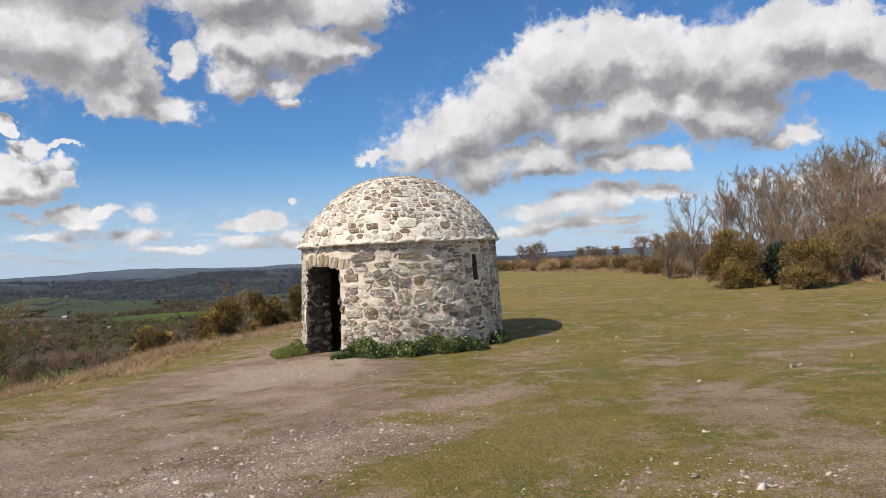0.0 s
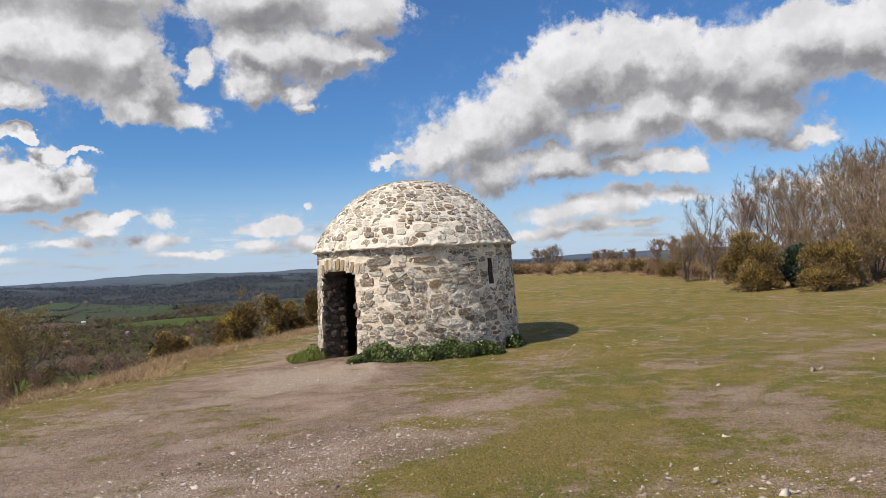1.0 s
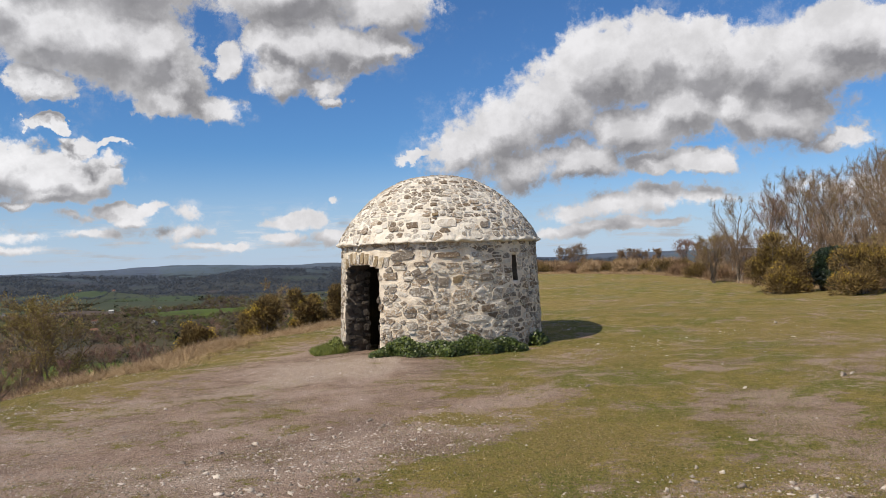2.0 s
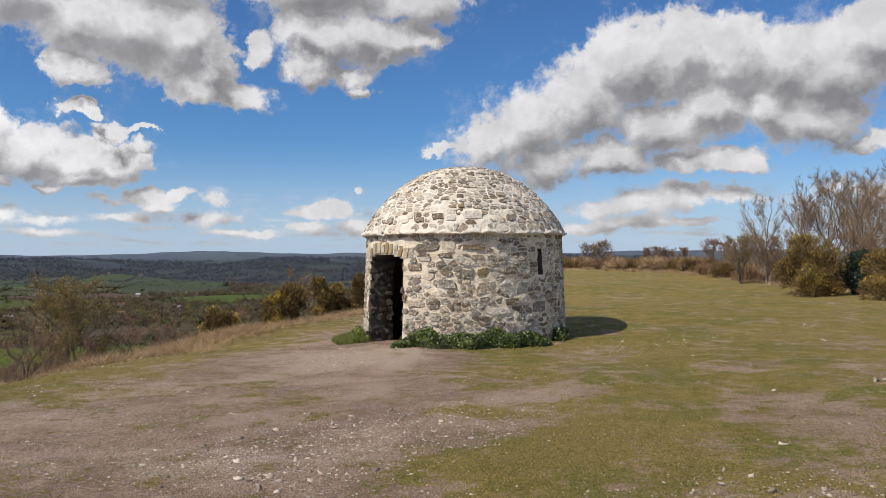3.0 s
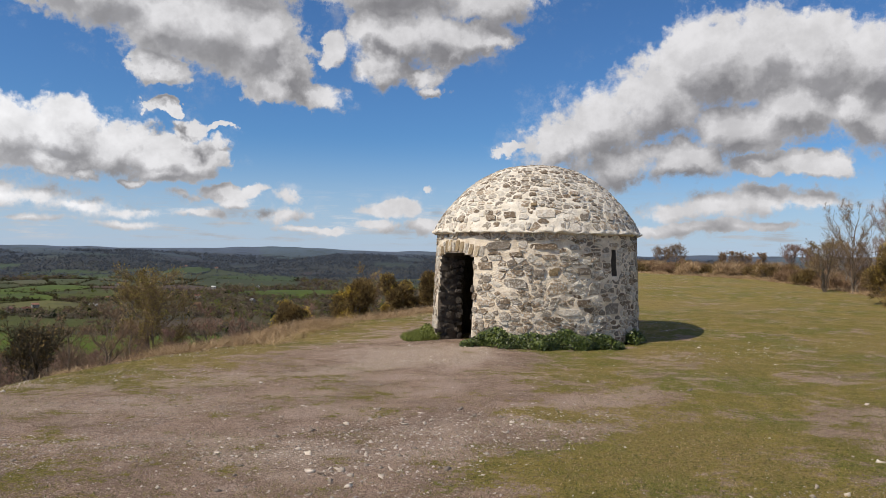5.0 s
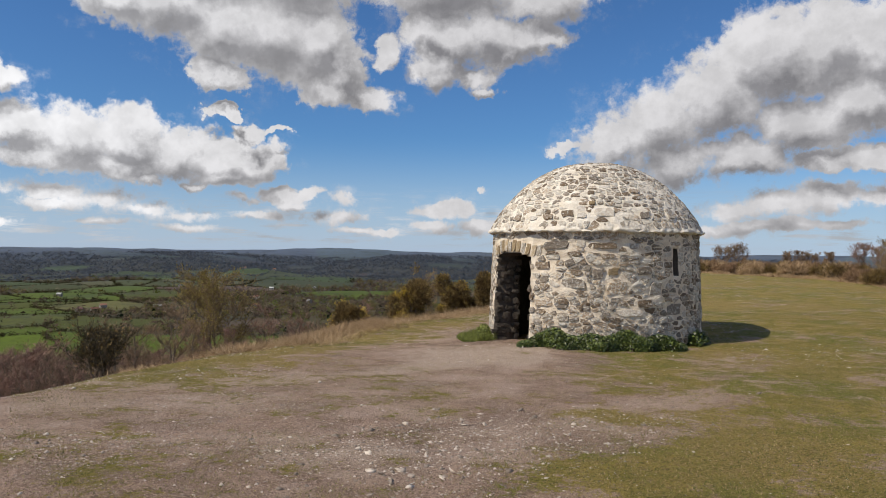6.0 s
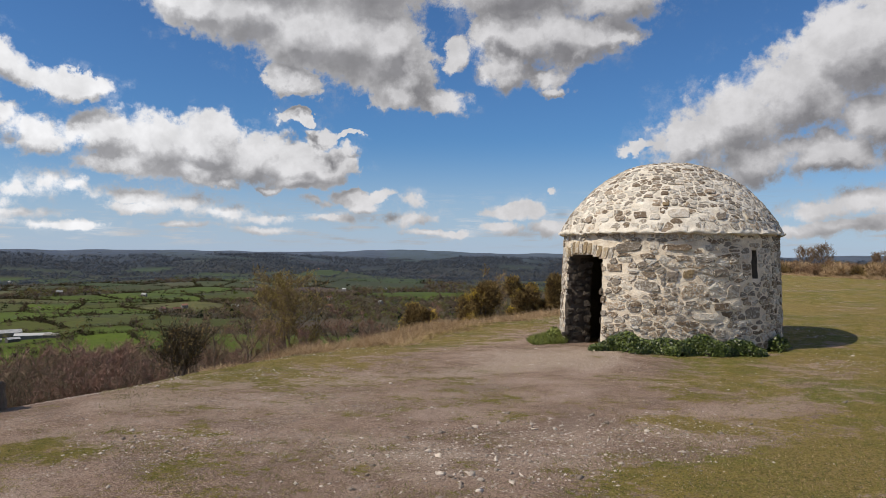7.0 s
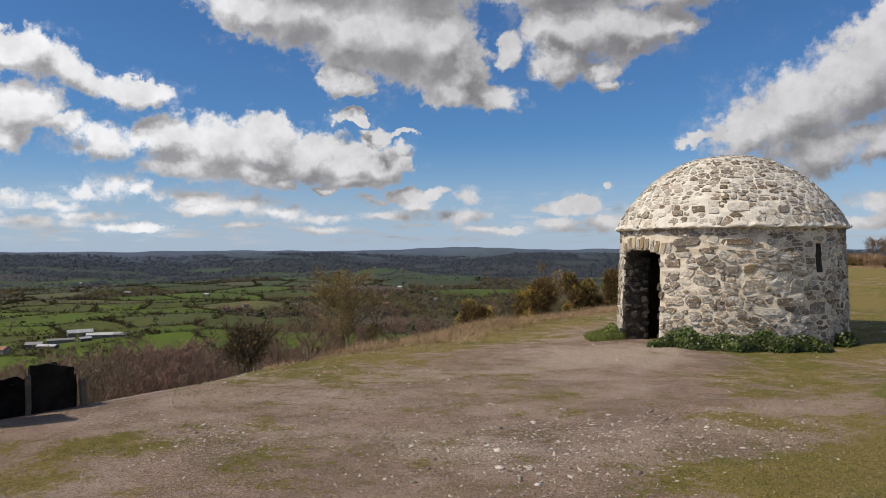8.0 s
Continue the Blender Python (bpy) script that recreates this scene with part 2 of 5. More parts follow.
def stone_material(name, dark, light, smear):
    """Rubble stone with lime smeared over it and pale lichen."""
    m, n, bsdf = material(name)
    p = n.node("ShaderNodeNewGeometry").outputs["Position"]
    coarse, grain, veins = n.noise(p, 9.0, 5.0, 0.6), n.noise(p, 70.0, 5.0, 0.7), n.noise(p, 26.0, 6.0, 0.7)
    r = chance(n)
    f = n.math("ADD", n.math("MULTIPLY", coarse, 0.6), n.math("MULTIPLY", grain, 0.5))
    f = n.math("ADD", f, n.math("MULTIPLY", n.math("SUBTRACT", r, 0.5), 0.65))
    c = n.mix(n.ramp(f, 0.25, 0.95), dark, light)
    lime = n.ramp(n.math("ADD", veins, n.math("MULTIPLY", r, 0.10)), 0.66 - smear, 0.80 - smear, 0.0, 0.85)
    c = n.mix(lime, c, (0.66, 0.63, 0.56))
    n.put(bsdf.inputs["Base Color"], c)
    bsdf.inputs["Roughness"].default_value = 0.9
    bumped(n, bsdf, n.math("ADD", n.math("MULTIPLY", coarse, 1.5), veins), 0.9, 0.03)
    return m


stone_grey = stone_material("grey_stone", (0.20, 0.166, 0.128), (0.57, 0.495, 0.395), 0.14)
stone_brown = stone_material("brown_stone", (0.165, 0.120, 0.077), (0.50, 0.39, 0.27), 0.13)
stone_sand = stone_material("sandstone", (0.26, 0.19, 0.10), (0.54, 0.43, 0.28), 0.09)
stone_pale = stone_material("pale_stone", (0.26, 0.22, 0.165), (0.61, 0.54, 0.44), 0.18)
# hardly any lime, and the doorway's shade is put into this dark colour
dark_stone = stone_material("shaded_unlimed_stone", (0.035, 0.028, 0.022), (0.11, 0.09, 0.07), -0.06)
DOME_STONES = (stone_grey, stone_pale, stone_brown, stone_pale, stone_grey, stone_brown, stone_pale)
STONES = (stone_grey, stone_grey, stone_brown, stone_pale, stone_brown)

weed_leaf = mottled("weeds", (0.08, 0.105, 0.015), (0.25, 0.28, 0.055), 6.0, 0.6, 0.0, 0.0, 0.9)
bark = mottled("bark", (0.085, 0.066, 0.05), (0.22, 0.175, 0.13), 8.0, 0.9, 0.4, 0.01, 0.3)
pale_bark = mottled("pale_birch_bark", (0.22, 0.20, 0.18), (0.50, 0.47, 0.43), 6.0, 0.8, 0.3, 0.005, 0.2)
twig = mottled("twigs", (0.15, 0.098, 0.058), (0.32, 0.222, 0.135), 3.0, 0.9, 0.0, 0.0, 0.7)
red_twig = mottled("purple_brown_twigs", (0.17, 0.098, 0.072), (0.34, 0.21, 0.16), 3.0, 0.9, 0.0, 0.0, 0.7)
young_leaf = mottled("young_birch_leaves", (0.19, 0.145, 0.03), (0.36, 0.28, 0.065), 3.0, 0.6, 0.0, 0.0, 0.8)
gorse_brown = mottled("old_gorse_needles", (0.075, 0.048, 0.016), (0.26, 0.175, 0.055), 3.0, 0.85, 0.0, 0.0, 0.9)
gorse_yellow = mottled("gorse_flowers", (0.38, 0.25, 0.012), (0.60, 0.43, 0.03), 5.0, 0.6, 0.0, 0.0, 0.8)
holly_leaf = mottled("holly_leaves", (0.008, 0.018, 0.009), (0.035, 0.062, 0.026), 4.0, 0.4, 0.0, 0.0, 0.8)
ivy_leaf = mottled("ivy_leaves", (0.022, 0.038, 0.007), (0.115, 0.150, 0.030), 6.0, 0.45, 0.0, 0.0, 0.9)
grass_green = mottled("short_grass", (0.075, 0.080, 0.013), (0.225, 0.205, 0.042), 1.2, 0.8, 0.0, 0.0, 0.9)
dry_grass = mottled("dead_grass", (0.24, 0.155, 0.08), (0.52, 0.375, 0.215), 1.5, 0.85, 0.0, 0.0, 0.9)
bracken = mottled("dead_bracken", (0.14, 0.082, 0.042), (0.32, 0.205, 0.115), 1.5, 0.9, 0.0, 0.0, 0.9)
flint = mottled("flint_stones", (0.24, 0.195, 0.155), (0.64, 0.56, 0.47), 12.0, 0.7, 0.4, 0.005, 0.9, 120.0)
old_iron = mottled("blackened_boards", (0.004, 0.0035, 0.003), (0.022, 0.018, 0.015), 6.0, 0.8, 0.5, 0.01, 0.5)
old_iron.node_tree.nodes["Principled BSDF"].inputs["Specular IOR Level"].default_value = 0.08
thicket_twig = mottled("thicket_twigs", (0.070, 0.057, 0.034), (0.150, 0.122, 0.074), 0.25, 0.95, 0.0, 0.0, 0.7, 2.0, (0.12, 0.105, 0.05))
dark_twig = mottled("dark_gorse_stems", (0.03, 0.024, 0.014), (0.10, 0.08, 0.04), 3.0, 0.9, 0.0, 0.0, 0.8)
chip_stone = mottled("stone_chips", (0.19, 0.155, 0.130), (0.56, 0.485, 0.41), 9.0, 0.85, 0.0, 0.0, 1.0, 100.0)


# ---- the land: one sheet from the hilltop to the horizon ----
def smooth(a, b, v):
    k = np.clip((v - a) / (b - a), 0, 1)
    return k * k * (3 - 2 * k)


RND = np.random.RandomState(7)
WAVES = [(RND.uniform(-1, 1, 2), RND.uniform(0, 6.28)) for _ in range(24)]


def waves(x, y, size, first, count=6):
    """Smooth random undulation between about -1 and 1, with bumps of the given size."""
    v = 0
    for i in range(first, first + count):
        (a, b), ph = WAVES[i % 24]
        k = 6.28 / size * (0.6 + 0.22 * (i - first))
        v = v + np.sin((a * x + b * y) * k + ph + 1.7 * np.sin((b * x - a * y) * k * 0.43 + ph)) / (1 + 0.25 * (i - first))
    return v / 2.6


BROW_Y = (-60, -10, 5, 8, 12, 16, 18, 20, 22, 30, 45, 62)
BROW_X = (-10, -8.2, -7.7, -7.4, -7.2, -6.9, -6.4, -5.4, -4.4, -1.6, 2.2, 4.2)


def brow(y):
    return np.interp(y, BROW_Y, BROW_X)


EDGE_AZ = (-2, 5, 9.3, 12.7, 16.8, 20.3, 26.2, 30, 60)
EDGE_R = (56, 52.3, 48.6, 45.8, 39.3, 32.3, 27.9, 27.3, 27)


def turf_edge(az):
    """How far the short turf reaches, by azimuth in degrees."""
    return np.interp(az, EDGE_AZ, EDGE_R)


def land(x, y):
    x, y = np.asarray(x, float), np.asarray(y, float)
    r = np.hypot(x, y)
    top = -0.0215 * np.clip(y, -5, 14.5) + 0.022 * np.clip(x + 0.5, -7, 16)
    top = top + 0.05 * waves(x, y, 6.0, 0) * smooth(3, 8, r) + 0.5 * waves(x, y, 60, 5) * smooth(25, 60, r)
    # small lumps and ruts of trodden ground
    top = top + 0.010 * waves(x, y, 0.9, 9) + 0.003 * waves(x, y, 0.28, 13)
    top = top + 0.14 * np.exp(-(((x - 3.0) / 3.0) ** 2 + ((y - 19.5) / 3.5) ** 2))
    s = brow(y) - x + 0.7 + 0.25 * waves(x, y, 4.0, 3)
    s = np.maximum(s, y - 72)
    s = np.maximum(s, 0)
    e = s * s / (s + 2.5)
    fall = 100 * (1 - np.exp(-e / 190.0))
    hills = 5.0 * waves(x, y, 420, 2) * smooth(300, 900, r) + 10 * waves(x, y, 900, 8) * smooth(1200, 2600, r)
    az = np.degrees(np.arctan2(x, y))
    knoll = 22 * np.exp(-(((az + 28.5) / 2.6) ** 2 + ((r - 2750) / 260) ** 2))
    ridge_top = 92 + 3.5 * np.sin(az * 0.21 + 1.0) + 2.5 * np.sin(az * 0.63 + 2.0) + 1.2 * np.sin(az * 1.9)
    ridge = ridge_top * smooth(3050, 4550, r) ** 1.3
    front = 34 * smooth(2500, 3500, r) * (0.5 + 0.5 * np.sin(az * 0.33 + 0.5)) * (1 - smooth(3500, 4300, r))
    return top - fall + (hills + knoll) * smooth(20, 300, s) + (ridge + front) * smooth(100, 600, s)


# fields: cells round random middles, each with a crop
SEEDS = []
for _ in range(520):
    a, r = radians(RND.uniform(-72, 34)), 380 + 3600 * RND.uniform(0, 1) ** 0.62
    SEEDS.append((r * math.sin(a), r * math.cos(a)))
SEEDS = np.array(SEEDS)
SEED_AZ, SEED_R = np.degrees(np.arctan2(SEEDS[:, 0], SEEDS[:, 1])), np.hypot(SEEDS[:, 0], SEEDS[:, 1])
CROP = RND.choice(5, len(SEEDS), p=(0.30, 0.24, 0.16, 0.08, 0.22))        # bright grass, grass, pale grass, bare soil, wood
wooded = ((SEED_AZ > -33) & (SEED_R < 1900) & (RND.rand(len(SEEDS)) < 0.72)) | ((SEED_AZ > -19) & (RND.rand(len(SEEDS)) < 0.5)) | (SEED_R < 560) & (RND.rand(len(SEEDS)) < 0.8)
CROP[wooded] = 4
CROP[(SEED_R > 2900) & (RND.rand(len(SEEDS)) < 0.6)] = 4
CROP[(np.abs(SEED_AZ + 45) < 11) & (SEED_R > 700) & (SEED_R < 1750) & (CROP > 1) & (RND.rand(len(SEEDS)) < 0.75)] = 0
CROP[(np.abs(SEED_AZ + 28.5) < 2.4) & (np.abs(SEED_R - 2750) < 240)] = 0
CROP_COLOR = np.array(((0.084, 0.122, 0.011), (0.076, 0.086, 0.019), (0.115, 0.110, 0.040), (0.10, 0.06, 0.042), (0.070, 0.058, 0.036)))


def parcels(x, y):
    """The nearest field, and how far it is to its hedge."""
    out, gap = np.empty(len(x), int), np.empty(len(x))
    bend_x, bend_y = x + 14 * waves(x, y, 300, 4), y + 14 * waves(x, y, 300, 11)
    for i in range(0, len(x), 20000):
        d = np.hypot(bend_x[i:i + 20000, None] - SEEDS[None, :, 0], (bend_y[i:i + 20000, None] - SEEDS[None, :, 1]))
        two = np.argpartition(d, 1, axis=1)[:, :2]
        dd = np.take_along_axis(d, two, 1)
        first = np.argmin(dd, 1)
        out[i:i + 20000] = np.take_along_axis(two, first[:, None], 1)[:, 0]
        gap[i:i + 20000] = np.abs(dd[:, 0] - dd[:, 1]) / 2
    return out, gap


def mesh_object(name, verts, faces, mat, parent=None, smooth_faces=False):
    """A mesh from numpy arrays of corners and of faces with equal corner counts."""
    me = bpy.data.meshes.new(name)
    verts, faces = np.ascontiguousarray(verts, np.float32), np.ascontiguousarray(faces, np.int32)
    me.vertices.add(len(verts))
    me.vertices.foreach_set("co", verts.ravel())
    k = faces.shape[1]
    me.loops.add(faces.size)
    me.loops.foreach_set("vertex_index", faces.ravel())
    me.polygons.add(len(faces))
    me.polygons.foreach_set("loop_start", np.arange(0, faces.size, k, dtype=np.int32))
    me.polygons.foreach_set("loop_total", np.full(len(faces), k, dtype=np.int32))
    me.update(calc_edges=True)
    me.validate()
    if smooth_faces:
        me.polygons.foreach_set("use_smooth", np.ones(len(me.polygons), bool))
    me.materials.append(mat)
    ob = new(name, me)
    if parent is not None:
        ob.parent = parent
    return ob


rings = np.concatenate(([0.0, 0.4], 0.8 * 1.022 ** np.arange(0, 400)))
rings = rings[rings < 4850]
turns = np.radians(np.concatenate((np.arange(-75, 40, 0.23), np.arange(40, 285, 2.5))))
NR, NT = len(rings), len(turns)
GX, GY = rings[:, None] * np.sin(turns)[None, :], rings[:, None] * np.cos(turns)[None, :] - 0.5
GZ = land(GX, GY)
idx = np.arange(NR * NT).reshape(NR, NT)
nxt = np.roll(idx, -1, axis=1)
quads = np.stack((idx[:-1], idx[1:], nxt[1:], nxt[:-1]), -1).reshape(-1, 4)

land_mat, n, bsdf = material("turf_and_fields")
pos = n.node("ShaderNodeNewGeometry").outputs["Position"]
wear = n.node("ShaderNodeAttribute", attribute_name="wear").outputs["Fac"]
crop = n.node("ShaderNodeAttribute", attribute_name="crop").outputs["Color"]
wild = n.node("ShaderNodeAttribute", attribute_name="wild").outputs["Fac"]
far_off = n.node("ShaderNodeAttribute", attribute_name="valley").outputs["Fac"]
n1, n2, n3, n4 = n.noise(pos, 0.55, 5.0, 0.6), n.noise(pos, 2.6, 5.0, 0.65), n.noise(pos, 14.0, 6.0, 0.7), n.noise(pos, 90.0, 4.0, 0.7)
n5, n6 = n.noise(pos, 38.0, 5.0, 0.75), n.noise(pos, 0.22, 4.0, 0.6)
turf = n.mix(n.ramp(n2, 0.38, 0.60), (0.174, 0.155, 0.025), (0.303, 0.232, 0.058))
turf = n.mix(n.ramp(n1, 0.49, 0.56, 0.0, 0.9), turf, (0.143, 0.158, 0.021))
turf = n.mix(n.ramp(n6, 0.48, 0.58, 0.0, 0.75), turf, (0.292, 0.212, 0.069))
turf = n.mix(n.ramp(n3, 0.46, 0.66, 0.0, 0.7), turf, (0.313, 0.222, 0.098))
turf = n.mix(n.ramp(n5, 0.48, 0.57, 0.0, 0.7), turf, (0.046, 0.041, 0.008))
turf = n.mix(n.ramp(n4, 0.52, 0.60, 0.0, 0.75), turf, (0.404, 0.327, 0.137))
soil = n.mix(n.ramp(n2, 0.38, 0.62), (0.214, 0.142, 0.096), (0.390, 0.271, 0.198))
soil = n.mix(n.ramp(n3, 0.44, 0.62, 0.0, 0.85), soil, (0.288, 0.196, 0.143))
broad = n.noise(pos, 0.9, 4.0, 0.6)
soil = n.mix(n.ramp(broad, 0.47, 0.62, 0.0, 0.75), soil, (0.46, 0.345, 0.27))
soil = n.mix(n.ramp(broad, 0.46, 0.36, 0.0, 0.55), soil, (0.185, 0.132, 0.10))
soil = n.mix(n.ramp(n5, 0.49, 0.58, 0.0, 0.60), soil, (0.089, 0.058, 0.041))
soil = n.mix(n.ramp(n4, 0.52, 0.60, 0.0, 0.85), soil, (0.686, 0.534, 0.426))
soil = n.mix(n.ramp(n.noise(pos, 140.0, 2.0), 0.56, 0.66, 0.0, 0.7), soil, (0.074, 0.048, 0.032))
worn = n.math("ADD", wear, n.math("MULTIPLY", n.math("SUBTRACT", n2, 0.5), 2.3))
worn = n.math("ADD", worn, n.math("MULTIPLY", n.math("SUBTRACT", n3, 0.5), 1.6))
worn = n.math("ADD", worn, n.math("MULTIPLY", n.math("SUBTRACT", n5, 0.5), 1.5))
worn = n.math("ADD", worn, n.math("MULTIPLY", n.math("SUBTRACT", n1, 0.5), 1.5))
pale = n.node("ShaderNodeAttribute", attribute_name="pale").outputs["Fac"]
chalky = n.math("ADD", pale, n.math("MULTIPLY", n.math("SUBTRACT", n2, 0.5), 0.9))
soil = n.mix(n.ramp(chalky, 0.25, 0.75, 0.0, 0.8), soil, n.mix(n.ramp(n5, 0.46, 0.58), (0.56, 0.45, 0.355), (0.28, 0.21, 0.155)))
near = n.mix(n.ramp(worn, 0.32, 0.62), turf, soil)
litter = n.mix(n.ramp(n3, 0.35, 0.65), (0.12, 0.075, 0.045), (0.26, 0.19, 0.11))
near = n.mix(wild, near, litter)
big_mottle = n.noise(pos, 0.02, 6.0, 0.65)
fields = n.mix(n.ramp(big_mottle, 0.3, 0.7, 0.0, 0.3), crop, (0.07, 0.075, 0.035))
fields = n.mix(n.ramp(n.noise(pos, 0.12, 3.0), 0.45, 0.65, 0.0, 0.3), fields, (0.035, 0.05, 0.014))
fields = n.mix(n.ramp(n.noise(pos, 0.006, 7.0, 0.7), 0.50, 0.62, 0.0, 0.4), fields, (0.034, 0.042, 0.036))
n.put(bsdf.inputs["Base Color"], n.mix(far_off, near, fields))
bsdf.inputs["Roughness"].default_value = 0.95
bsdf.inputs["Specular IOR Level"].default_value = 0.15
bumped(n, bsdf, n.math("ADD", n.math("MULTIPLY", n3, 1.6), n.math("ADD", n.math("MULTIPLY", n5, 1.4), n.math("MULTIPLY", n4, 1.2))), 0.8, 0.024)

ground = tagged(mesh_object("ground", np.stack((GX, GY, GZ), -1).reshape(-1, 3), quads, land_mat, None, True), "worn hilltop turf falling away to green fields and hedges", "ground", "", "structure")
fx, fy = GX.ravel(), GY.ravel()
fr = np.hypot(fx, fy)
out = brow(fy) - fx
edge_x = np.interp(fy, (3, 5.2, 6.8, 8.5, 11, 13, 16), (-1.0, -0.75, -0.5, -0.1, -0.4, -1.4, -3.0))
worn_side = smooth(-1.1, 0.7, edge_x - fx + 0.35 * waves(fx, fy, 1.8, 12))
green_strip = 1 - (1 - smooth(1.0, 3.4, -out + 0.4 * waves(fx, fy, 1.6, 3))) * smooth(7.5, 9.5, fy)
gravel_door = np.exp(-(((fx + 2.6) / 1.5) ** 2 + ((fy - 12.3) / 1.6) ** 2))
trodden = 0.56 * worn_side * green_strip + 0.5 * gravel_door + 0.20
trodden += 0.30 * np.exp(-(((fx + 0.4) / 1.6) ** 2 + ((fy - 6.5) / 1.5) ** 2)) + 0.25 * np.exp(-(((fx - 2.0) / 1.2) ** 2 + ((fy - 4.8) / 0.9) ** 2))
trodden += 0.50 * smooth(-0.05, 0.5, waves(fx, fy, 2.4, 6) + 0.3 * waves(fx, fy, 0.8, 17)) * smooth(-0.5, 1.5, fx) * smooth(18, 9, fy)
trodden -= 0.42 * smooth(0.05, 0.5, waves(fx, fy, 1.5, 14)) * smooth(-2.2, -3.6, fx) * smooth(6.2, 4.8, fy + 0.25 * (fx + 4))
trodden -= 0.75 * np.exp(-(((fx + 0.07) / 0.75) ** 2 + ((fy - 5.70) / 0.50) ** 2))
trodden -= 0.55 * np.exp(-(((fx + 0.47) / 0.55) ** 2 + ((fy - 7.65) / 0.35) ** 2))
trodden -= 0.60 * np.exp(-(((fx - 0.70) / 0.80) ** 2 + ((fy - 6.27) / 0.60) ** 2))
trodden += 0.35 * smooth(4.0, 6.0, -fx) * smooth(8.5, 6.5, fy) * smooth(4.5, 5.5, fy)


def attribute(ob, name, kind, data):
    at = ob.data.attributes.new(name, kind, "POINT")
    at.data.foreach_set("color" if kind == "FLOAT_COLOR" else "value", np.ascontiguousarray(data, np.float32).ravel())


path_y = np.interp(fx, (-7.5, -5, -3.5, -2.4), (8.0, 8.6, 10.2, 12.2))
pale_share = 0.9 * gravel_door + 0.5 * np.exp(-((fy - path_y) / 0.8) ** 2) * (fx < -1.5) + 0.55 * np.exp(-(((fx + 2.3) / 1.2) ** 2 + ((fy - 5.6) / 0.9) ** 2))
pale_share += 0.4 * np.exp(-(((fx + 1.2) / 1.1) ** 2 + ((fy - 7.0) / 0.8) ** 2)) + 0.5 * np.exp(-(((fx + 5.6) / 1.6) ** 2 + ((fy - 6.6) / 1.0) ** 2))
attribute(ground, "pale", "FLOAT", np.clip(pale_share, 0, 1))
attribute(ground, "wear", "FLOAT", np.clip(trodden, 0, 1.2))
faz = np.degrees(np.arctan2(fx, fy))
wild_share = smooth(0.3, 1.4, out + 0.3 * waves(fx, fy, 1.5, 2))
wild_share = np.maximum(wild_share, smooth(0.3, 2.0, fr - turf_edge(faz) + 0.6 * waves(fx, fy, 2.5, 3)) * (fy > 0))
attribute(ground, "wild", "FLOAT", wild_share)
attribute(ground, "valley", "FLOAT", smooth(60, 160, fr) * smooth(25, 70, np.maximum(out, fy - 72)))
which, gap = parcels(fx, fy)
col = CROP_COLOR[CROP[which]] * (0.8 + 0.4 * np.modf(which * 0.618)[0])[:, None]
# blue haze of distance is mixed into the field colours, palest on the ridge
haze_share = 0.40 * smooth(1500, 2400, fr)[:, None] + 0.42 * smooth(2700, 3900, fr)[:, None]
haze_blue = np.array((0.034, 0.053, 0.098)) + np.array((0.075, 0.095, 0.135)) * smooth(3500, 4600, fr)[:, None]
col = col * (1 - haze_share) + haze_blue * haze_share
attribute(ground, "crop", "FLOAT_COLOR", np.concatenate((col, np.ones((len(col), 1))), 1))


# ---- hedges and woods of the valley ----
def ico(level):
    bm = bmesh.new()
    bmesh.ops.create_icosphere(bm, subdivisions=level, radius=1.0)
    v = np.array([p.co[:] for p in bm.verts])
    f = np.array([[p.index for p in q.verts] for q in bm.faces])
    bm.free()
    return v, f


def clumps(name, place, size, mat, pieces, rnd, squash=0.8, tones=None):
    """One mesh of many loose tree crowns or shrubs, each of so many small ragged pieces: places (n, 3), sizes (n,), one tone for each crown."""
    k = len(place)
    d = rnd.normal(size=(k, pieces, 3))
    d /= np.linalg.norm(d, axis=2, keepdims=True)
    d = d * rnd.uniform(0.15, 1.0, (k, pieces, 1)) ** 0.5
    c = d * size[:, None, None] * np.stack((rnd.uniform(0.8, 1.2, k), rnd.uniform(0.8, 1.2, k), rnd.uniform(0.75, 1.1, k) * squash), -1)[:, None, :]
    c = c + place[:, None, :] + np.array((0, 0, 1.0)) * (size * squash * 0.8)[:, None, None]
    big = size * 1.15 / math.sqrt(pieces)
    up = d + np.array((0, 0, 0.45))
    up = up / (np.linalg.norm(up, axis=2, keepdims=True) + 1e-9)
    e = rnd.normal(size=(k, pieces, 3, 3))
    e = e - 0.8 * np.sum(e * up[:, :, None, :], -1, keepdims=True) * up[:, :, None, :]
    v = c[:, :, None, :] + e * big[:, None, None, None]
    flip = np.sum(np.cross(v[:, :, 1] - v[:, :, 0], v[:, :, 2] - v[:, :, 0]) * up, -1) < 0
    v[flip] = v[flip][:, ::-1]
    ob = mesh_object(name, v.reshape(-1, 3), np.arange(k * pieces * 3).reshape(-1, 3), mat)
    shares, colours = np.array([t[0] for t in tones]), np.array([t[1] for t in tones])
    pick_ = rnd.choice(len(tones), k, p=shares / shares.sum())
    tone = colours[pick_] * rnd.uniform(0.75, 1.25, (k, 1))
    tone = np.concatenate((tone, np.ones((k, 1))), 1)
    attribute(ob, "tone", "FLOAT_COLOR", np.repeat(tone, pieces * 3, axis=0))
    return ob


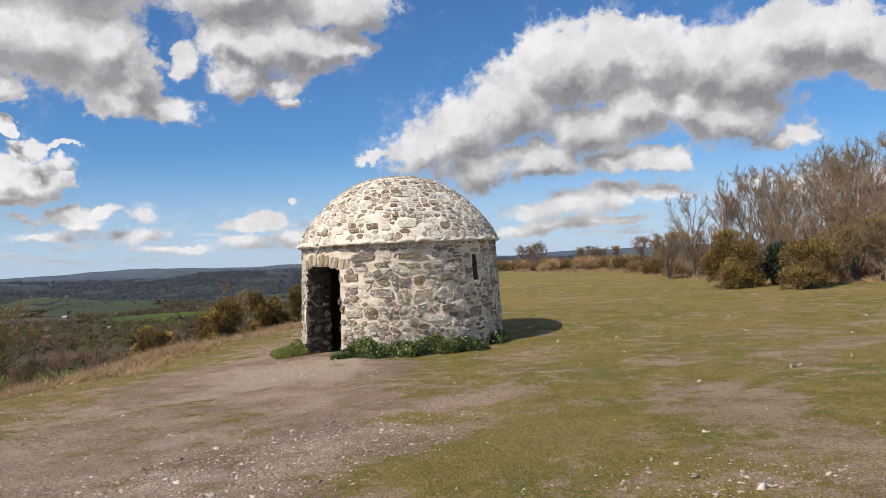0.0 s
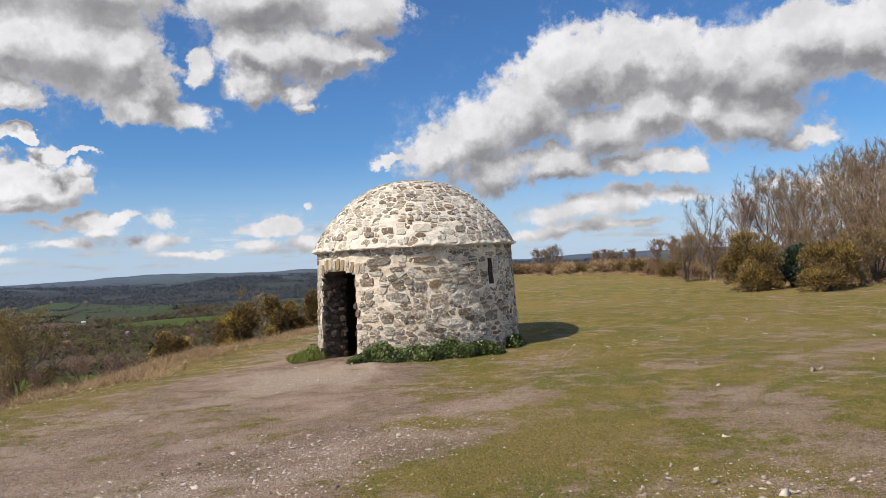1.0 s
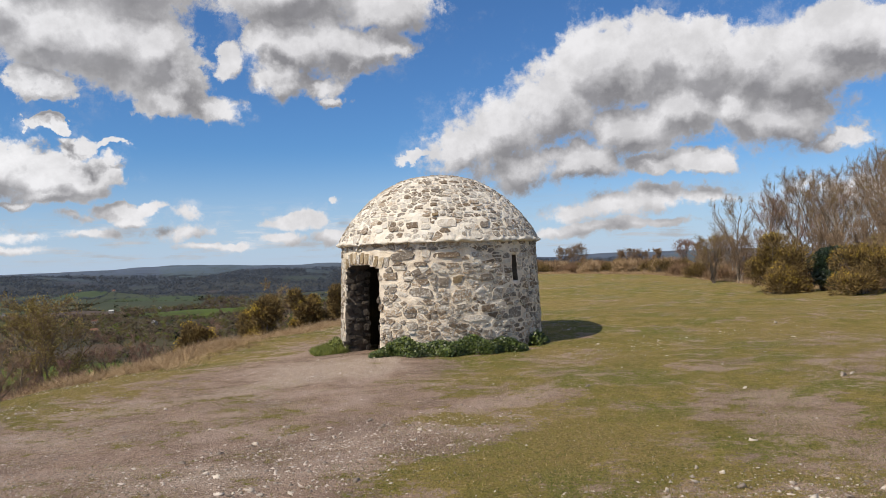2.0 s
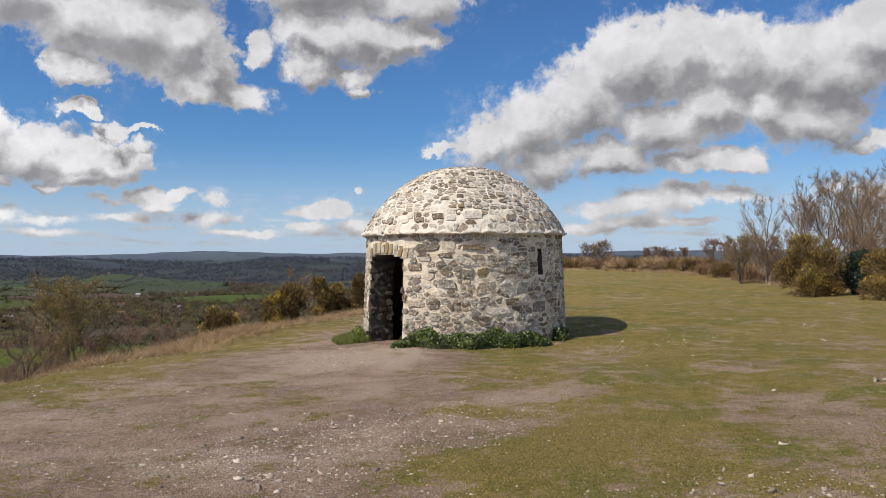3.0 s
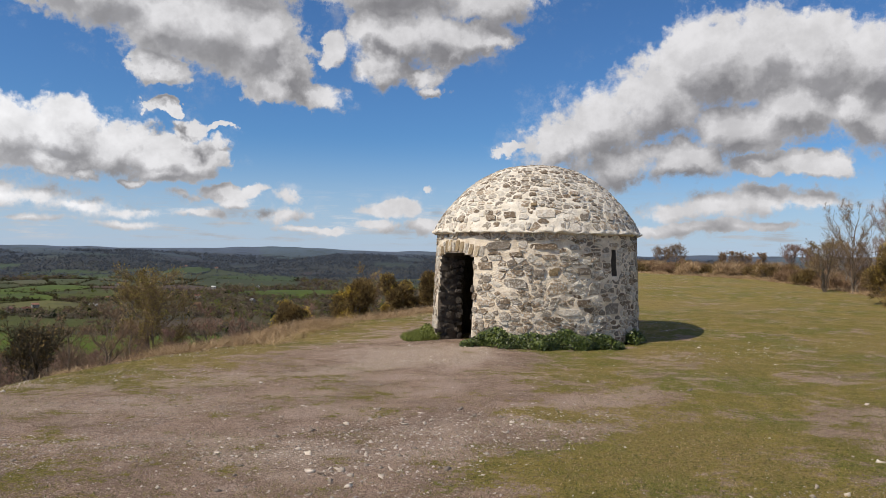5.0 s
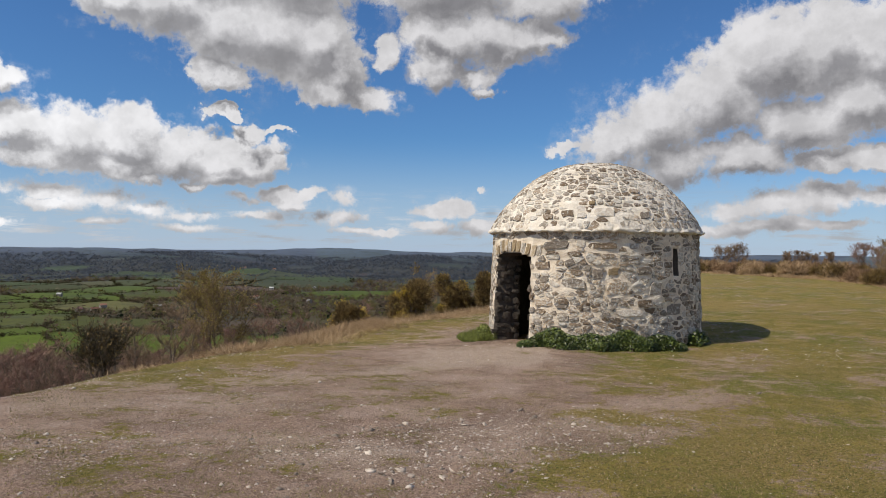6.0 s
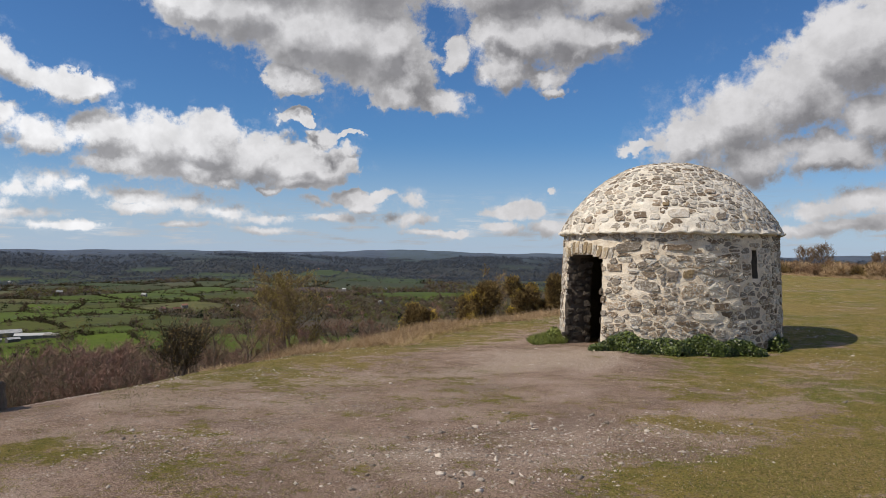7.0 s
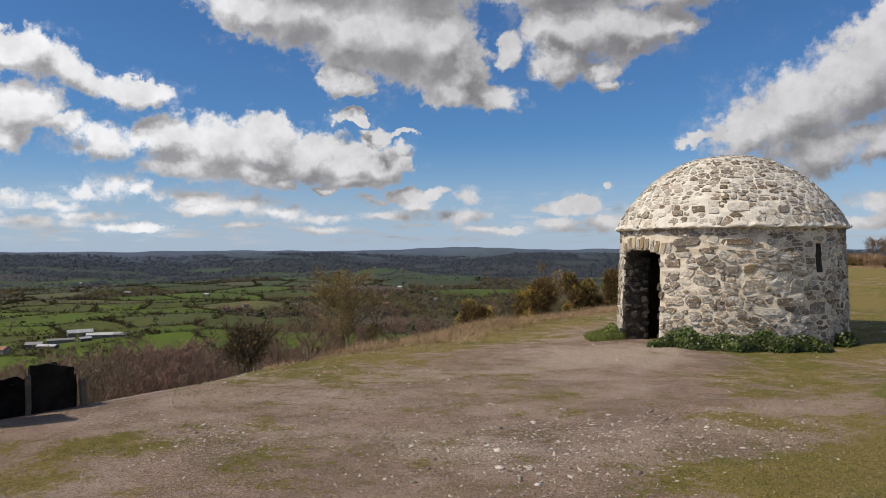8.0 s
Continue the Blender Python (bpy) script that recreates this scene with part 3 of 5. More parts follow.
def crown_material(name):
    """Each crown in its own tone, with lighter and darker sprays."""
    m, n, bsdf = material(name)
    tone = n.node("ShaderNodeAttribute", attribute_name="tone").outputs["Color"]
    spray = n.math("MULTIPLY_ADD", n.node("ShaderNodeNewGeometry").outputs["Random Per Island"], 0.5, 0.75)
    c = n.vec("SCALE", tone, None)
    n.put(c.node.inputs["Scale"], spray)
    n.put(bsdf.inputs["Base Color"], c)
    bsdf.inputs["Roughness"].default_value = 0.95
    bsdf.inputs["Specular IOR Level"].default_value = 0.1
    return airy(m)


valley_crown = crown_material("valley_crowns")
# shares and tones: olive catkins, grey-brown and purple-brown twigs, pale bark, evergreens, first leaves
WOOD_TONES = ((3, (0.138, 0.120, 0.046)), (5, (0.122, 0.096, 0.066)), (4, (0.096, 0.070, 0.055)), (1.6, (0.195, 0.160, 0.115)), (0.9, (0.018, 0.026, 0.013)), (1.6, (0.112, 0.132, 0.034)))
HEDGE_TONES = ((4, (0.034, 0.036, 0.017)), (3, (0.068, 0.053, 0.033)), (1, (0.075, 0.074, 0.028)))
# far crowns: blue-grey, with the haze of distance put into their colour
FAR_HAZE_TONES = ((4, (0.086, 0.104, 0.130)), (2, (0.100, 0.106, 0.114)), (2, (0.078, 0.098, 0.130)))

rv = np.random.RandomState(3)
N = 460000
pa, pr = np.radians(rv.uniform(-66, 16, N)), 190 + 3900 * rv.uniform(0, 1, N) ** 0.75
px_, py_ = pr * np.sin(pa), pr * np.cos(pa)
cell, gap = parcels(px_, py_)
is_wood = CROP[cell] == 4
keep_hedge = (gap < 1.3 + pr * 0.0007) & ~is_wood & (pr > 420) & (rv.rand(N) < 0.9)
patchy = waves(px_, py_, 180, 1) + 0.5 * waves(px_, py_, 60, 7)
keep_wood = is_wood & (rv.rand(N) < 0.15 * np.clip(0.8 + 0.5 * patchy, 0.15, 1)) & ((pr > 300) | (pa < -0.5))
lone = ~is_wood & (rv.rand(N) < 0.0055)
clear = (pa > radians(-61)) & (pa < radians(-27)) & (pr > 560) & (pr < 2250)
keep_hedge &= ~clear
for name, chosen, lo, hi, tones, label in (("hedgerows", keep_hedge, 1.2, 2.6, HEDGE_TONES, "dark clipped hedgerows between the valley fields"), ("woodland", keep_wood | lone, 3.2, 6.2, WOOD_TONES, "brown and olive leafless woodland on the valley floor")):
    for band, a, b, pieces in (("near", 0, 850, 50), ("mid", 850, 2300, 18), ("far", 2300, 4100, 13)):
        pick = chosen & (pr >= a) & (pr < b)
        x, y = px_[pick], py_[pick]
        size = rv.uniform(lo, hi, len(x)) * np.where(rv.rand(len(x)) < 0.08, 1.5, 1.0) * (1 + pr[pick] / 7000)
        ob = clumps(name, np.stack((x, y, land(x, y) - 0.3), -1), size, valley_crown, pieces, rv, 0.9, FAR_HAZE_TONES if band == "far" else tones)
        tagged(ob, label, "hedge" if name == "hedgerows" else "woods", "", "stuff")
M = 420000
ha, hr = np.radians(rv.uniform(-61, -27, M)), np.sqrt(rv.uniform(560 ** 2, 2250 ** 2, M))
hx, hy = hr * np.sin(ha), hr * np.cos(ha)
cell, gap = parcels(hx, hy)
line = (gap < 0.9 + hr * 0.0005) & (CROP[cell] != 4) & (waves(hx, hy, 90, 3) + rv.uniform(-0.6, 0.6, M) > -0.95)
hx, hy = hx[line], hy[line]
size = rv.uniform(1.1, 2.2, len(hx)) * np.where(rv.rand(len(hx)) < 0.09, 2.4, 1.0)
tagged(clumps("hedgerows", np.stack((hx, hy, land(hx, hy) - 0.2), -1), size, valley_crown, 9, rv, 1.0, HEDGE_TONES), "dark hedgerows with scattered trees between the fields", "hedge", "", "stuff")
# leafless trees close round the farm yard
K = 1100
fa, fd = rv.uniform(-58, -42, K), rv.uniform(640, 1020, K)
yard = ((fa + 50.3) / 3.4) ** 2 + ((fd - 862) / 34) ** 2
keep = (yard > 1) & (waves(fa * 9, fd * 0.35, 60, 4) + rv.uniform(-0.5, 0.5, K) > smooth(1, 7, yard) * 0.75 - 0.35)
fa = np.radians(fa)
tx, ty = (fd * np.sin(fa))[keep], (fd * np.cos(fa))[keep]
tagged(clumps("farm_trees", np.stack((tx, ty, land(tx, ty) - 0.2), -1), rv.uniform(2.4, 5.0, len(tx)), valley_crown, 44, rv, 1.0, WOOD_TONES), "leafless trees crowding round the valley farm", "woods", "", "stuff")


# ---- the round stone hut ----
def part(name, verts, faces, mat, parent, label="", smooth_faces=False):
    """One mesh as a part of a thing."""
    me = bpy.data.meshes.new(name)
    me.from_pydata(verts, [], faces)
    me.materials.append(mat)
    if smooth_faces:
        me.polygons.foreach_set("use_smooth", np.ones(len(me.polygons), bool))
    me.update()
    ob = new(name, me)
    ob.parent = parent
    return tagged(ob, label)


HUT = Vector((-0.92, 15.5, -0.3))
EAVE, DOME_H = 2.08, 1.40
DOOR = (-62.0, -30.5)
SLIT = (46.4, 50.4, 1.30, 1.80)
hut = tagged(new("hut"), "round rubble-stone hut with a domed roof, limewashed mortar and open doorway", "hut")
hut.location = HUT
hut.empty_display_size = 0.3


def wall_radius(z):
    return 2.0 + 0.08 * (EAVE - z) / EAVE


def door_top(deg):
    return 1.71 - 0.09 * ((deg + 46.2) / 15.8) ** 2


def lump(p, size, amount):
    return noise.fractal(Vector(p) / size, 1.0, 2.0, 4) * amount


PROFILE_H = (0, 0.08, 0.17, 0.34, 0.5, 0.64, 0.75, 0.85, 0.92, 0.97, 1.0)
PROFILE_R = (1.0, 0.975, 0.945, 0.865, 0.77, 0.675, 0.58, 0.465, 0.36, 0.235, 0.0)
fine_h = np.linspace(0, 1, 400)
fine_r = np.interp(fine_h, PROFILE_H, PROFILE_R)
for _ in range(60):
    fine_r[1:-1] = 0.25 * fine_r[:-2] + 0.5 * fine_r[1:-1] + 0.25 * fine_r[2:]
DOME_Z, DOME_R = EAVE + 0.02 + DOME_H * fine_h, 2.085 * fine_r
ARC = np.concatenate(([0], np.cumsum(np.hypot(np.diff(DOME_Z), np.diff(DOME_R)))))


def on_wall(deg, z, out):
    a, r = radians(deg), wall_radius(z) + out
    return (r * math.sin(a), -r * math.cos(a), z)


def on_dome(deg, s, out):
    a = radians(deg)
    z, r = np.interp(s, ARC, DOME_Z), np.interp(s, ARC, DOME_R)
    z2, r2 = np.interp(s + 0.02, ARC, DOME_Z), np.interp(s + 0.02, ARC, DOME_R)
    z1, r1 = np.interp(s - 0.02, ARC, DOME_Z), np.interp(s - 0.02, ARC, DOME_R)
    k = math.hypot(z2 - z1, r2 - r1) + 1e-9
    r, z = r + out * (z2 - z1) / k, z - out * (r2 - r1) / k
    return (r * math.sin(a), -r * math.cos(a), z)


def hut_wall():
    cols = np.arange(-180, 180, 0.8)
    rows = np.arange(-0.3, EAVE + 0.021, 0.035)
    nc, nr = len(cols), len(rows)
    verts = []
    for inner in (0, 1):
        for z in rows:
            for d in cols:
                p = on_wall(d, z, -0.5 * inner)
                k = 1 + (lump(p, 0.16, 0.018) + lump(p, 0.6, 0.02)) / 2.0
                verts.append((p[0] * k, p[1] * k, z))
    hole = np.zeros((nr - 1, nc), bool)
    for i in range(nr - 1):
        for j in range(nc):
            d, z = cols[j] + 0.4, rows[i] + 0.017
            hole[i, j] = (DOOR[0] < d < DOOR[1] and z < door_top(d)) or (SLIT[0] < d < SLIT[1] and SLIT[2] < z < SLIT[3])
    at = lambda inner, i, j: inner * nr * nc + i * nc + j % nc
    faces = []
    for i in range(nr - 1):
        for j in range(nc):
            if hole[i, j]:
                continue
            a, b, c, d = (i, j), (i, j + 1), (i + 1, j + 1), (i + 1, j)
            faces.append([at(0, *q) for q in (a, b, c, d)])
            faces.append([at(1, *q) for q in (d, c, b, a)])
            for (q, r), (di, dj) in (((a, b), (-1, 0)), ((b, c), (0, 1)), ((c, d), (1, 0)), ((d, a), (0, -1))):
                ii, jj = i + di, (j + dj) % nc
                if 0 <= ii < nr - 1 and hole[ii, jj]:
                    faces.append([at(0, *r), at(0, *q), at(1, *q), at(1, *r)])
    ob = part("wall", verts, faces, mortar, hut, "thick round wall of lime mortar", True)
    # reveal and inner faces take the stone coloured dark for the doorway's shade
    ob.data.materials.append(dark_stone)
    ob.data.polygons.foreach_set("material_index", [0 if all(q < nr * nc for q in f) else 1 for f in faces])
    return ob


def hut_roof():
    cols = np.arange(-180, 180, 0.9)
    ring = [(1.93, EAVE - 0.01, 0.0), (2.055, EAVE - 0.014, 0.034), (2.10, EAVE - 0.004, 0.044), (2.10, EAVE + 0.022, 0.040), (2.083, EAVE + 0.05, 0.024)]
    for s in np.linspace(0.09, ARC[-1] - 0.004, 74):
        ring.append((np.interp(s, ARC, DOME_R), np.interp(s, ARC, DOME_Z), 0.012))
    top = [(max(r - 0.35, 0.02), z - 0.3, 0.0) for r, z, _ in ring[::-4]] + [(1.6, EAVE - 0.01, 0.0)]
    verts = []
    for r, z, amount in ring + top:
        for d in cols:
            a = radians(d)
            p = (r * math.sin(a), -r * math.cos(a), z)
            k = lump(p, 0.11, amount * 1.3) + lump(p, 0.5, amount)
            verts.append((p[0] + k * math.sin(a), p[1] - k * math.cos(a), z + 0.6 * k))
    nc, nr = len(cols), len(ring) + len(top)
    faces = [[i * nc + j, i * nc + (j + 1) % nc, ((i + 1) % nr) * nc + (j + 1) % nc, ((i + 1) % nr) * nc + j] for i in range(nr) for j in range(nc)]
    return part("roof", verts, faces, dome_mortar, hut, "domed roof of pale lime mortar with a rough eave", True)


wall, roof = hut_wall(), hut_roof()
rs = random.Random(11)


def clip(poly, point, normal):
    """The part of a convex outline on the near side of a line."""
    out = []
    for i, p in enumerate(poly):
        q = poly[(i + 1) % len(poly)]
        a = (p[0] - point[0]) * normal[0] + (p[1] - point[1]) * normal[1]
        b = (q[0] - point[0]) * normal[0] + (q[1] - point[1]) * normal[1]
        if a <= 0:
            out.append(p)
        if (a < 0 < b) or (b < 0 < a):
            k = a / (a - b)
            out.append((p[0] + (q[0] - p[0]) * k, p[1] + (q[1] - p[1]) * k))
    return out


def rounded(poly, cut=0.12):
    """The outline with its corners knocked off and its edges made uneven."""
    out = []
    for i, p in enumerate(poly):
        q = poly[(i + 1) % len(poly)]
        if math.hypot(q[0] - p[0], q[1] - p[1]) < 0.012:
            out.append(((p[0] + q[0]) / 2, (p[1] + q[1]) / 2))
            continue
        for k in (cut, 1 - cut):
            out.append((p[0] + (q[0] - p[0]) * k + rs.uniform(-0.009, 0.009), p[1] + (q[1] - p[1]) * k + rs.uniform(-0.008, 0.008)))
    return out


def stone(poly, place, proud):
    """Corners and triangles of a stone that stands out of a surface by a little; place(u, v, out) gives the corner."""
    k = len(poly)
    cx, cy = sum(p[0] for p in poly) / k, sum(p[1] for p in poly) / k
    tu, tv = rs.uniform(-0.10, 0.10), rs.uniform(-0.10, 0.10)
    verts, faces = [], []
    for share, out in ((1.0, -0.02), (0.90, proud)):
        for u, v in poly:
            u, v = cx + (u - cx) * share, cy + (v - cy) * share
            rise = 0 if out < 0 else (u - cx) * tu + (v - cy) * tv + rs.uniform(-0.005, 0.004)
            verts.append(place(u, v, out + rise))
    verts.append(place(cx + rs.uniform(-0.01, 0.01), cy + rs.uniform(-0.01, 0.01), proud + rs.uniform(-0.004, 0.012)))
    for i in range(k):
        j = (i + 1) % k
        faces += [(i, j, k + j), (i, k + j, k + i), (k + i, k + j, 2 * k)]
    return verts, faces


def rubble(seeds, radius_at, avoid, stretch, gap):
    """Outlines of stones round their seeds (deg, v): list of (deg, v, outline)."""
    cells = []
    arr = np.array(seeds)
    weight = [rs.uniform(-1, 1) for _ in seeds]
    for i, (d, v) in enumerate(seeds):
        r = radius_at(v)
        du = np.radians((arr[:, 0] - d + 180) % 360 - 180) * r
        dv = arr[:, 1] - v
        near = np.where((np.abs(du) < 0.6) & (np.abs(dv) < 0.35))[0]
        poly = [(-0.24, -0.11), (0.24, -0.11), (0.24, 0.11), (-0.24, 0.11)]
        bad = False
        for deg0, deg1, v0, v1 in avoid:
            mid = (deg0 + deg1) / 2
            off = radians((mid - d + 180) % 360 - 180) * r
            half = radians(deg1 - deg0) * r / 2
            if abs(off) > half + 0.5 or v < v0 - 0.3 or v > v1 + 0.3:
                continue
            qx, qy = min(max(0, off - half), off + half), min(max(v, v0), v1) - v
            k = math.hypot(qx, qy)
            if k < 0.035:
                bad = True
                break
            poly = clip(poly, (qx - qx / k * 0.012, qy - qy / k * 0.012), (qx, qy))
        if bad:
            continue
        g = rs.uniform(*gap)
        for j in near:
            if j == i:
                continue
            nx, ny = du[j] / stretch ** 2, dv[j]
            k = math.hypot(nx, ny)
            if k < 1e-6:
                continue
            share = 0.5 + 0.11 * (weight[i] - weight[j])
            poly = clip(poly, (du[j] * share - nx / k * g, dv[j] * share - ny / k * g), (nx, ny))
            if len(poly) < 3:
                break
        if len(poly) < 3:
            continue
        area = abs(sum(poly[a][0] * poly[(a + 1) % len(poly)][1] - poly[(a + 1) % len(poly)][0] * poly[a][1] for a in range(len(poly)))) / 2
        if area < 0.0016:
            continue
        poly = [(x * rs.uniform(0.93, 1.0), y * rs.uniform(0.93, 1.0)) for x, y in poly]
        cells.append((d, v, rounded(poly, 0.15)))
    return cells


def courses(v0, v1, radius_at, rows, widths):
    seeds, v = [], v0
    while v < v1:
        h = rs.uniform(*rows)
        r = max(radius_at(v + h / 2), 0.08)
        d = rs.uniform(0, 40)
        end = d + 360
        while d < end:
            wide = rs.uniform(*widths) * (1.6 if rs.random() < 0.12 else 1)
            step = math.degrees(wide / r)
            seeds.append((((d + step / 2) + 180) % 360 - 180, v + h / 2 + rs.uniform(-0.45, 0.45) * h))
            d += step
        v += h
    return seeds


def block(wide, tall):
    """A rough block's outline."""
    a, b = wide / 2, tall / 2
    a, b = a * 1.04, b * 1.04
    pts = [(-a * 0.8, -b), (-0.3 * a, -b * rs.uniform(0.9, 1.1)), (0.4 * a, -b * rs.uniform(0.85, 1.1)), (a, -b * rs.uniform(0.6, 1)), (a * rs.uniform(0.9, 1.05), 0.3 * b), (a * rs.uniform(0.7, 1), b),
           (0.2 * a, b * rs.uniform(0.9, 1.12)), (-0.5 * a, b * rs.uniform(0.85, 1.1)), (-a * rs.uniform(0.8, 1), b * rs.uniform(0.6, 0.9)), (-a * rs.uniform(0.95, 1.05), -0.2 * b)]
    skew = rs.uniform(-0.25, 0.25)
    return [(x + skew * y + rs.uniform(-0.012, 0.012), y * (1 + rs.uniform(-0.1, 0.1)) + 0.10 * x * skew + rs.uniform(-0.010, 0.010)) for x, y in pts]


G, B, S, P = stone_grey, stone_brown, stone_sand, stone_pale
# the large stones that stand out of the wall: degrees round the hut, height, width, height of the stone
wall_big = [(14.2, 1.09, 0.42, 0.29, B), (12.6, 1.39, 0.22, 0.17, S), (-6.8, 1.16, 0.52, 0.20, G), (7.0, 1.84, 0.60, 0.14, B), (-16.5, 1.84, 0.54, 0.18, G), (-23.5, 1.47, 0.36, 0.17, B),
            (-22.5, 0.80, 0.46, 0.17, B), (20.7, 0.66, 0.56, 0.13, G)]
wall_big += [(28.5, 0.83, 0.34, 0.15, B), (34.7, 1.08, 0.30, 0.26, G), (46.3, 0.71, 0.38, 0.24, G), (28.6, 1.39, 0.30, 0.18, G), (5.0, 1.34, 0.25, 0.20, G), (-11.8, 0.56, 0.24, 0.19, G), (-16.4, 0.35, 0.28, 0.14, G)]
wall_big += [(-6.8, 1.69, 0.27, 0.09, B), (10.2, 1.65, 0.29, 0.11, B), (23.9, 1.83, 0.28, 0.13, G), (27.8, 0.38, 0.22, 0.15, G), (48.5, 1.89, 0.30, 0.09, B)]
dome_big = [(-11.0, 0.21, 0.25, 0.17, B), (-3.6, 0.19, 0.20, 0.16, P), (7.9, 0.23, 0.40, 0.22, G), (-8.7, 0.46, 0.20, 0.12, B), (1.8, 0.35, 0.14, 0.10, S), (11.2, 0.81, 0.16, 0.10, B), (29.7, 0.52, 0.23, 0.13, B),
            (28.3, 0.42, 0.16, 0.09, B), (39.4, 0.45, 0.16, 0.10, B)]
dome_big += [(47.1, 0.23, 0.19, 0.25, G), (29.8, 0.20, 0.21, 0.17, G), (-21.3, 0.17, 0.23, 0.13, B), (-30.4, 0.16, 0.19, 0.10, P), (-42.6, 0.17, 0.26, 0.14, B), (1.7, 0.56, 0.16, 0.09, B), (0.8, 0.49, 0.14, 0.09, B)]


def lay(owner, name, cells, place, radius_at, big, limit, joined_name, joined_label, kinds, proud):
    """Stones of one surface: the large ones and those on the side of the doorway as parts, the rest joined."""
    made = 0
    for d, v, wide, tall, mat in big:
        r = radius_at(v)
        vs, fs = stone(block(wide * 0.86, tall * 0.84), lambda a, b, o: place(d + math.degrees(a / r), v + b, o), rs.uniform(0.016, 0.032))
        part(name, vs, fs, mat, owner)
        made += 1
    cells.sort(key=lambda c: abs(c[0] + 5))
    rest_v, rest_f, rest_m = [], [], []
    for d, v, poly in cells:
        r = radius_at(v)
        vs, fs = stone(poly, lambda a, b, o: place(d + math.degrees(a / r), v + b, o), rs.uniform(*proud))
        mat = rs.choice(kinds)
        if made < limit:
            part(name, vs, fs, mat, owner)
            made += 1
        else:
            rest_f += [tuple(i + len(rest_v) for i in f) for f in fs]
            rest_v += vs
            rest_m += [kinds.index(mat)] * len(fs)
    ob = part(joined_name, rest_v, rest_f, kinds[0], owner, joined_label)
    for m in kinds[1:]:
        ob.data.materials.append(m)
    ob.data.polygons.foreach_set("material_index", rest_m)
    tagged(ob, kind="stuff")


def keep_clear(big, radius_at):
    return [(d - math.degrees(wd * 0.43 / radius_at(v)), d + math.degrees(wd * 0.43 / radius_at(v)), v - tall * 0.42, v + tall * 0.42) for d, v, wd, tall, _ in big]


dome_radius = lambda s: float(np.interp(s, ARC, DOME_R))
dome_big = [(d, float(np.interp(EAVE + 0.02 + DOME_H * h, DOME_Z, ARC)), a, b, m) for d, h, a, b, m in dome_big]
openings = [(DOOR[0] + 0.6, DOOR[1] - 0.6, -0.6, 1.70), (-68, -25.5, 1.62, 1.94), (SLIT[0], SLIT[1], SLIT[2], SLIT[3])]
cells = rubble(courses(-0.12, 2.03, wall_radius, (0.055, 0.12), (0.09, 0.30)), wall_radius, openings + keep_clear(wall_big, wall_radius), 1.7, (0.002, 0.008))
lay(wall, "stone", cells, on_wall, wall_radius, wall_big, 300, "wall_rubble", "rubble stones of grey and brown set in mortar", STONES, (0.006, 0.024))
cells = rubble(courses(0.10, ARC[-1] - 0.05, dome_radius, (0.07, 0.12), (0.09, 0.21)), lambda s: max(dome_radius(s), 0.1), keep_clear(dome_big, dome_radius), 1.4, (0.003, 0.012))
lay(roof, "roof_stone", cells, on_dome, lambda s: max(dome_radius(s), 0.1), dome_big, 300, "roof_rubble", "rubble stones of grey and brown set in pale mortar", DOME_STONES, (0.003, 0.013))

# the flat arch of thin upright stones over the doorway
for i in range(13):
    d = -66.5 + i * 3.35
    lean = (d + 46.2) / 20 * 0.05
    low, tall, wide = max(door_top(max(min(d, DOOR[1]), DOOR[0])), 1.60) + 0.006, rs.uniform(0.19, 0.25), rs.uniform(0.085, 0.105)
    poly = [(-wide / 2, 0), (wide / 2, 0), (wide / 2 + lean + 0.012, tall), (lean - wide / 2 - 0.006, tall + rs.uniform(-0.02, 0.01))]
    vs, fs = stone(rounded(poly), lambda a, b, o: on_wall(d + math.degrees(a / 2.0), low + b, o), rs.uniform(0.018, 0.034))
    part("arch_stone", vs, fs, S if i % 3 else P, wall)


# rough stones on the two cheeks of the doorway
def cheek(deg, side):
    seeds = [(u + rs.uniform(-0.06, 0.06), z + rs.uniform(-0.05, 0.05)) for z in np.arange(0.05, 1.6, 0.12) for u in (0.08, 0.25, 0.41)]
    for u, z in seeds:
        a = radians(deg)

        def place(s, b, o):
            r = wall_radius(z) - (u + s)
            return (r * math.sin(a) + side * o * math.cos(a), -r * math.cos(a) + side * o * math.sin(a), z + b)
        vs, fs = stone(rounded([(x * 0.95, y * 0.95) for x, y in block(rs.uniform(0.08, 0.20), rs.uniform(0.06, 0.13))]), place, rs.uniform(0.015, 0.05))
        if side < 0:
            fs = [f[::-1] for f in fs]
        part("jamb_stone", vs, fs, dark_stone, wall)


cheek(DOOR[0], 1)
cheek(DOOR[1], -1)


# ---- plants ----
def slivers(base, direction, length, width, rnd, bend=0.0):
    """Thin blades or twigs: one long triangle each. Arrays (n, 3), (n, 3), (n,), (n,)."""
    k = len(base)
    side = np.cross(direction, rnd.normal(size=(k, 3)))
    side /= np.linalg.norm(side, axis=1, keepdims=True) + 1e-9
    tip = base + direction * length[:, None] + np.array((0, 0, -1.0)) * (bend * length)[:, None]
    v = np.stack((base - side * width[:, None] / 2, base + side * width[:, None] / 2, tip), 1)
    return v.reshape(-1, 3), np.arange(3 * k).reshape(-1, 3)


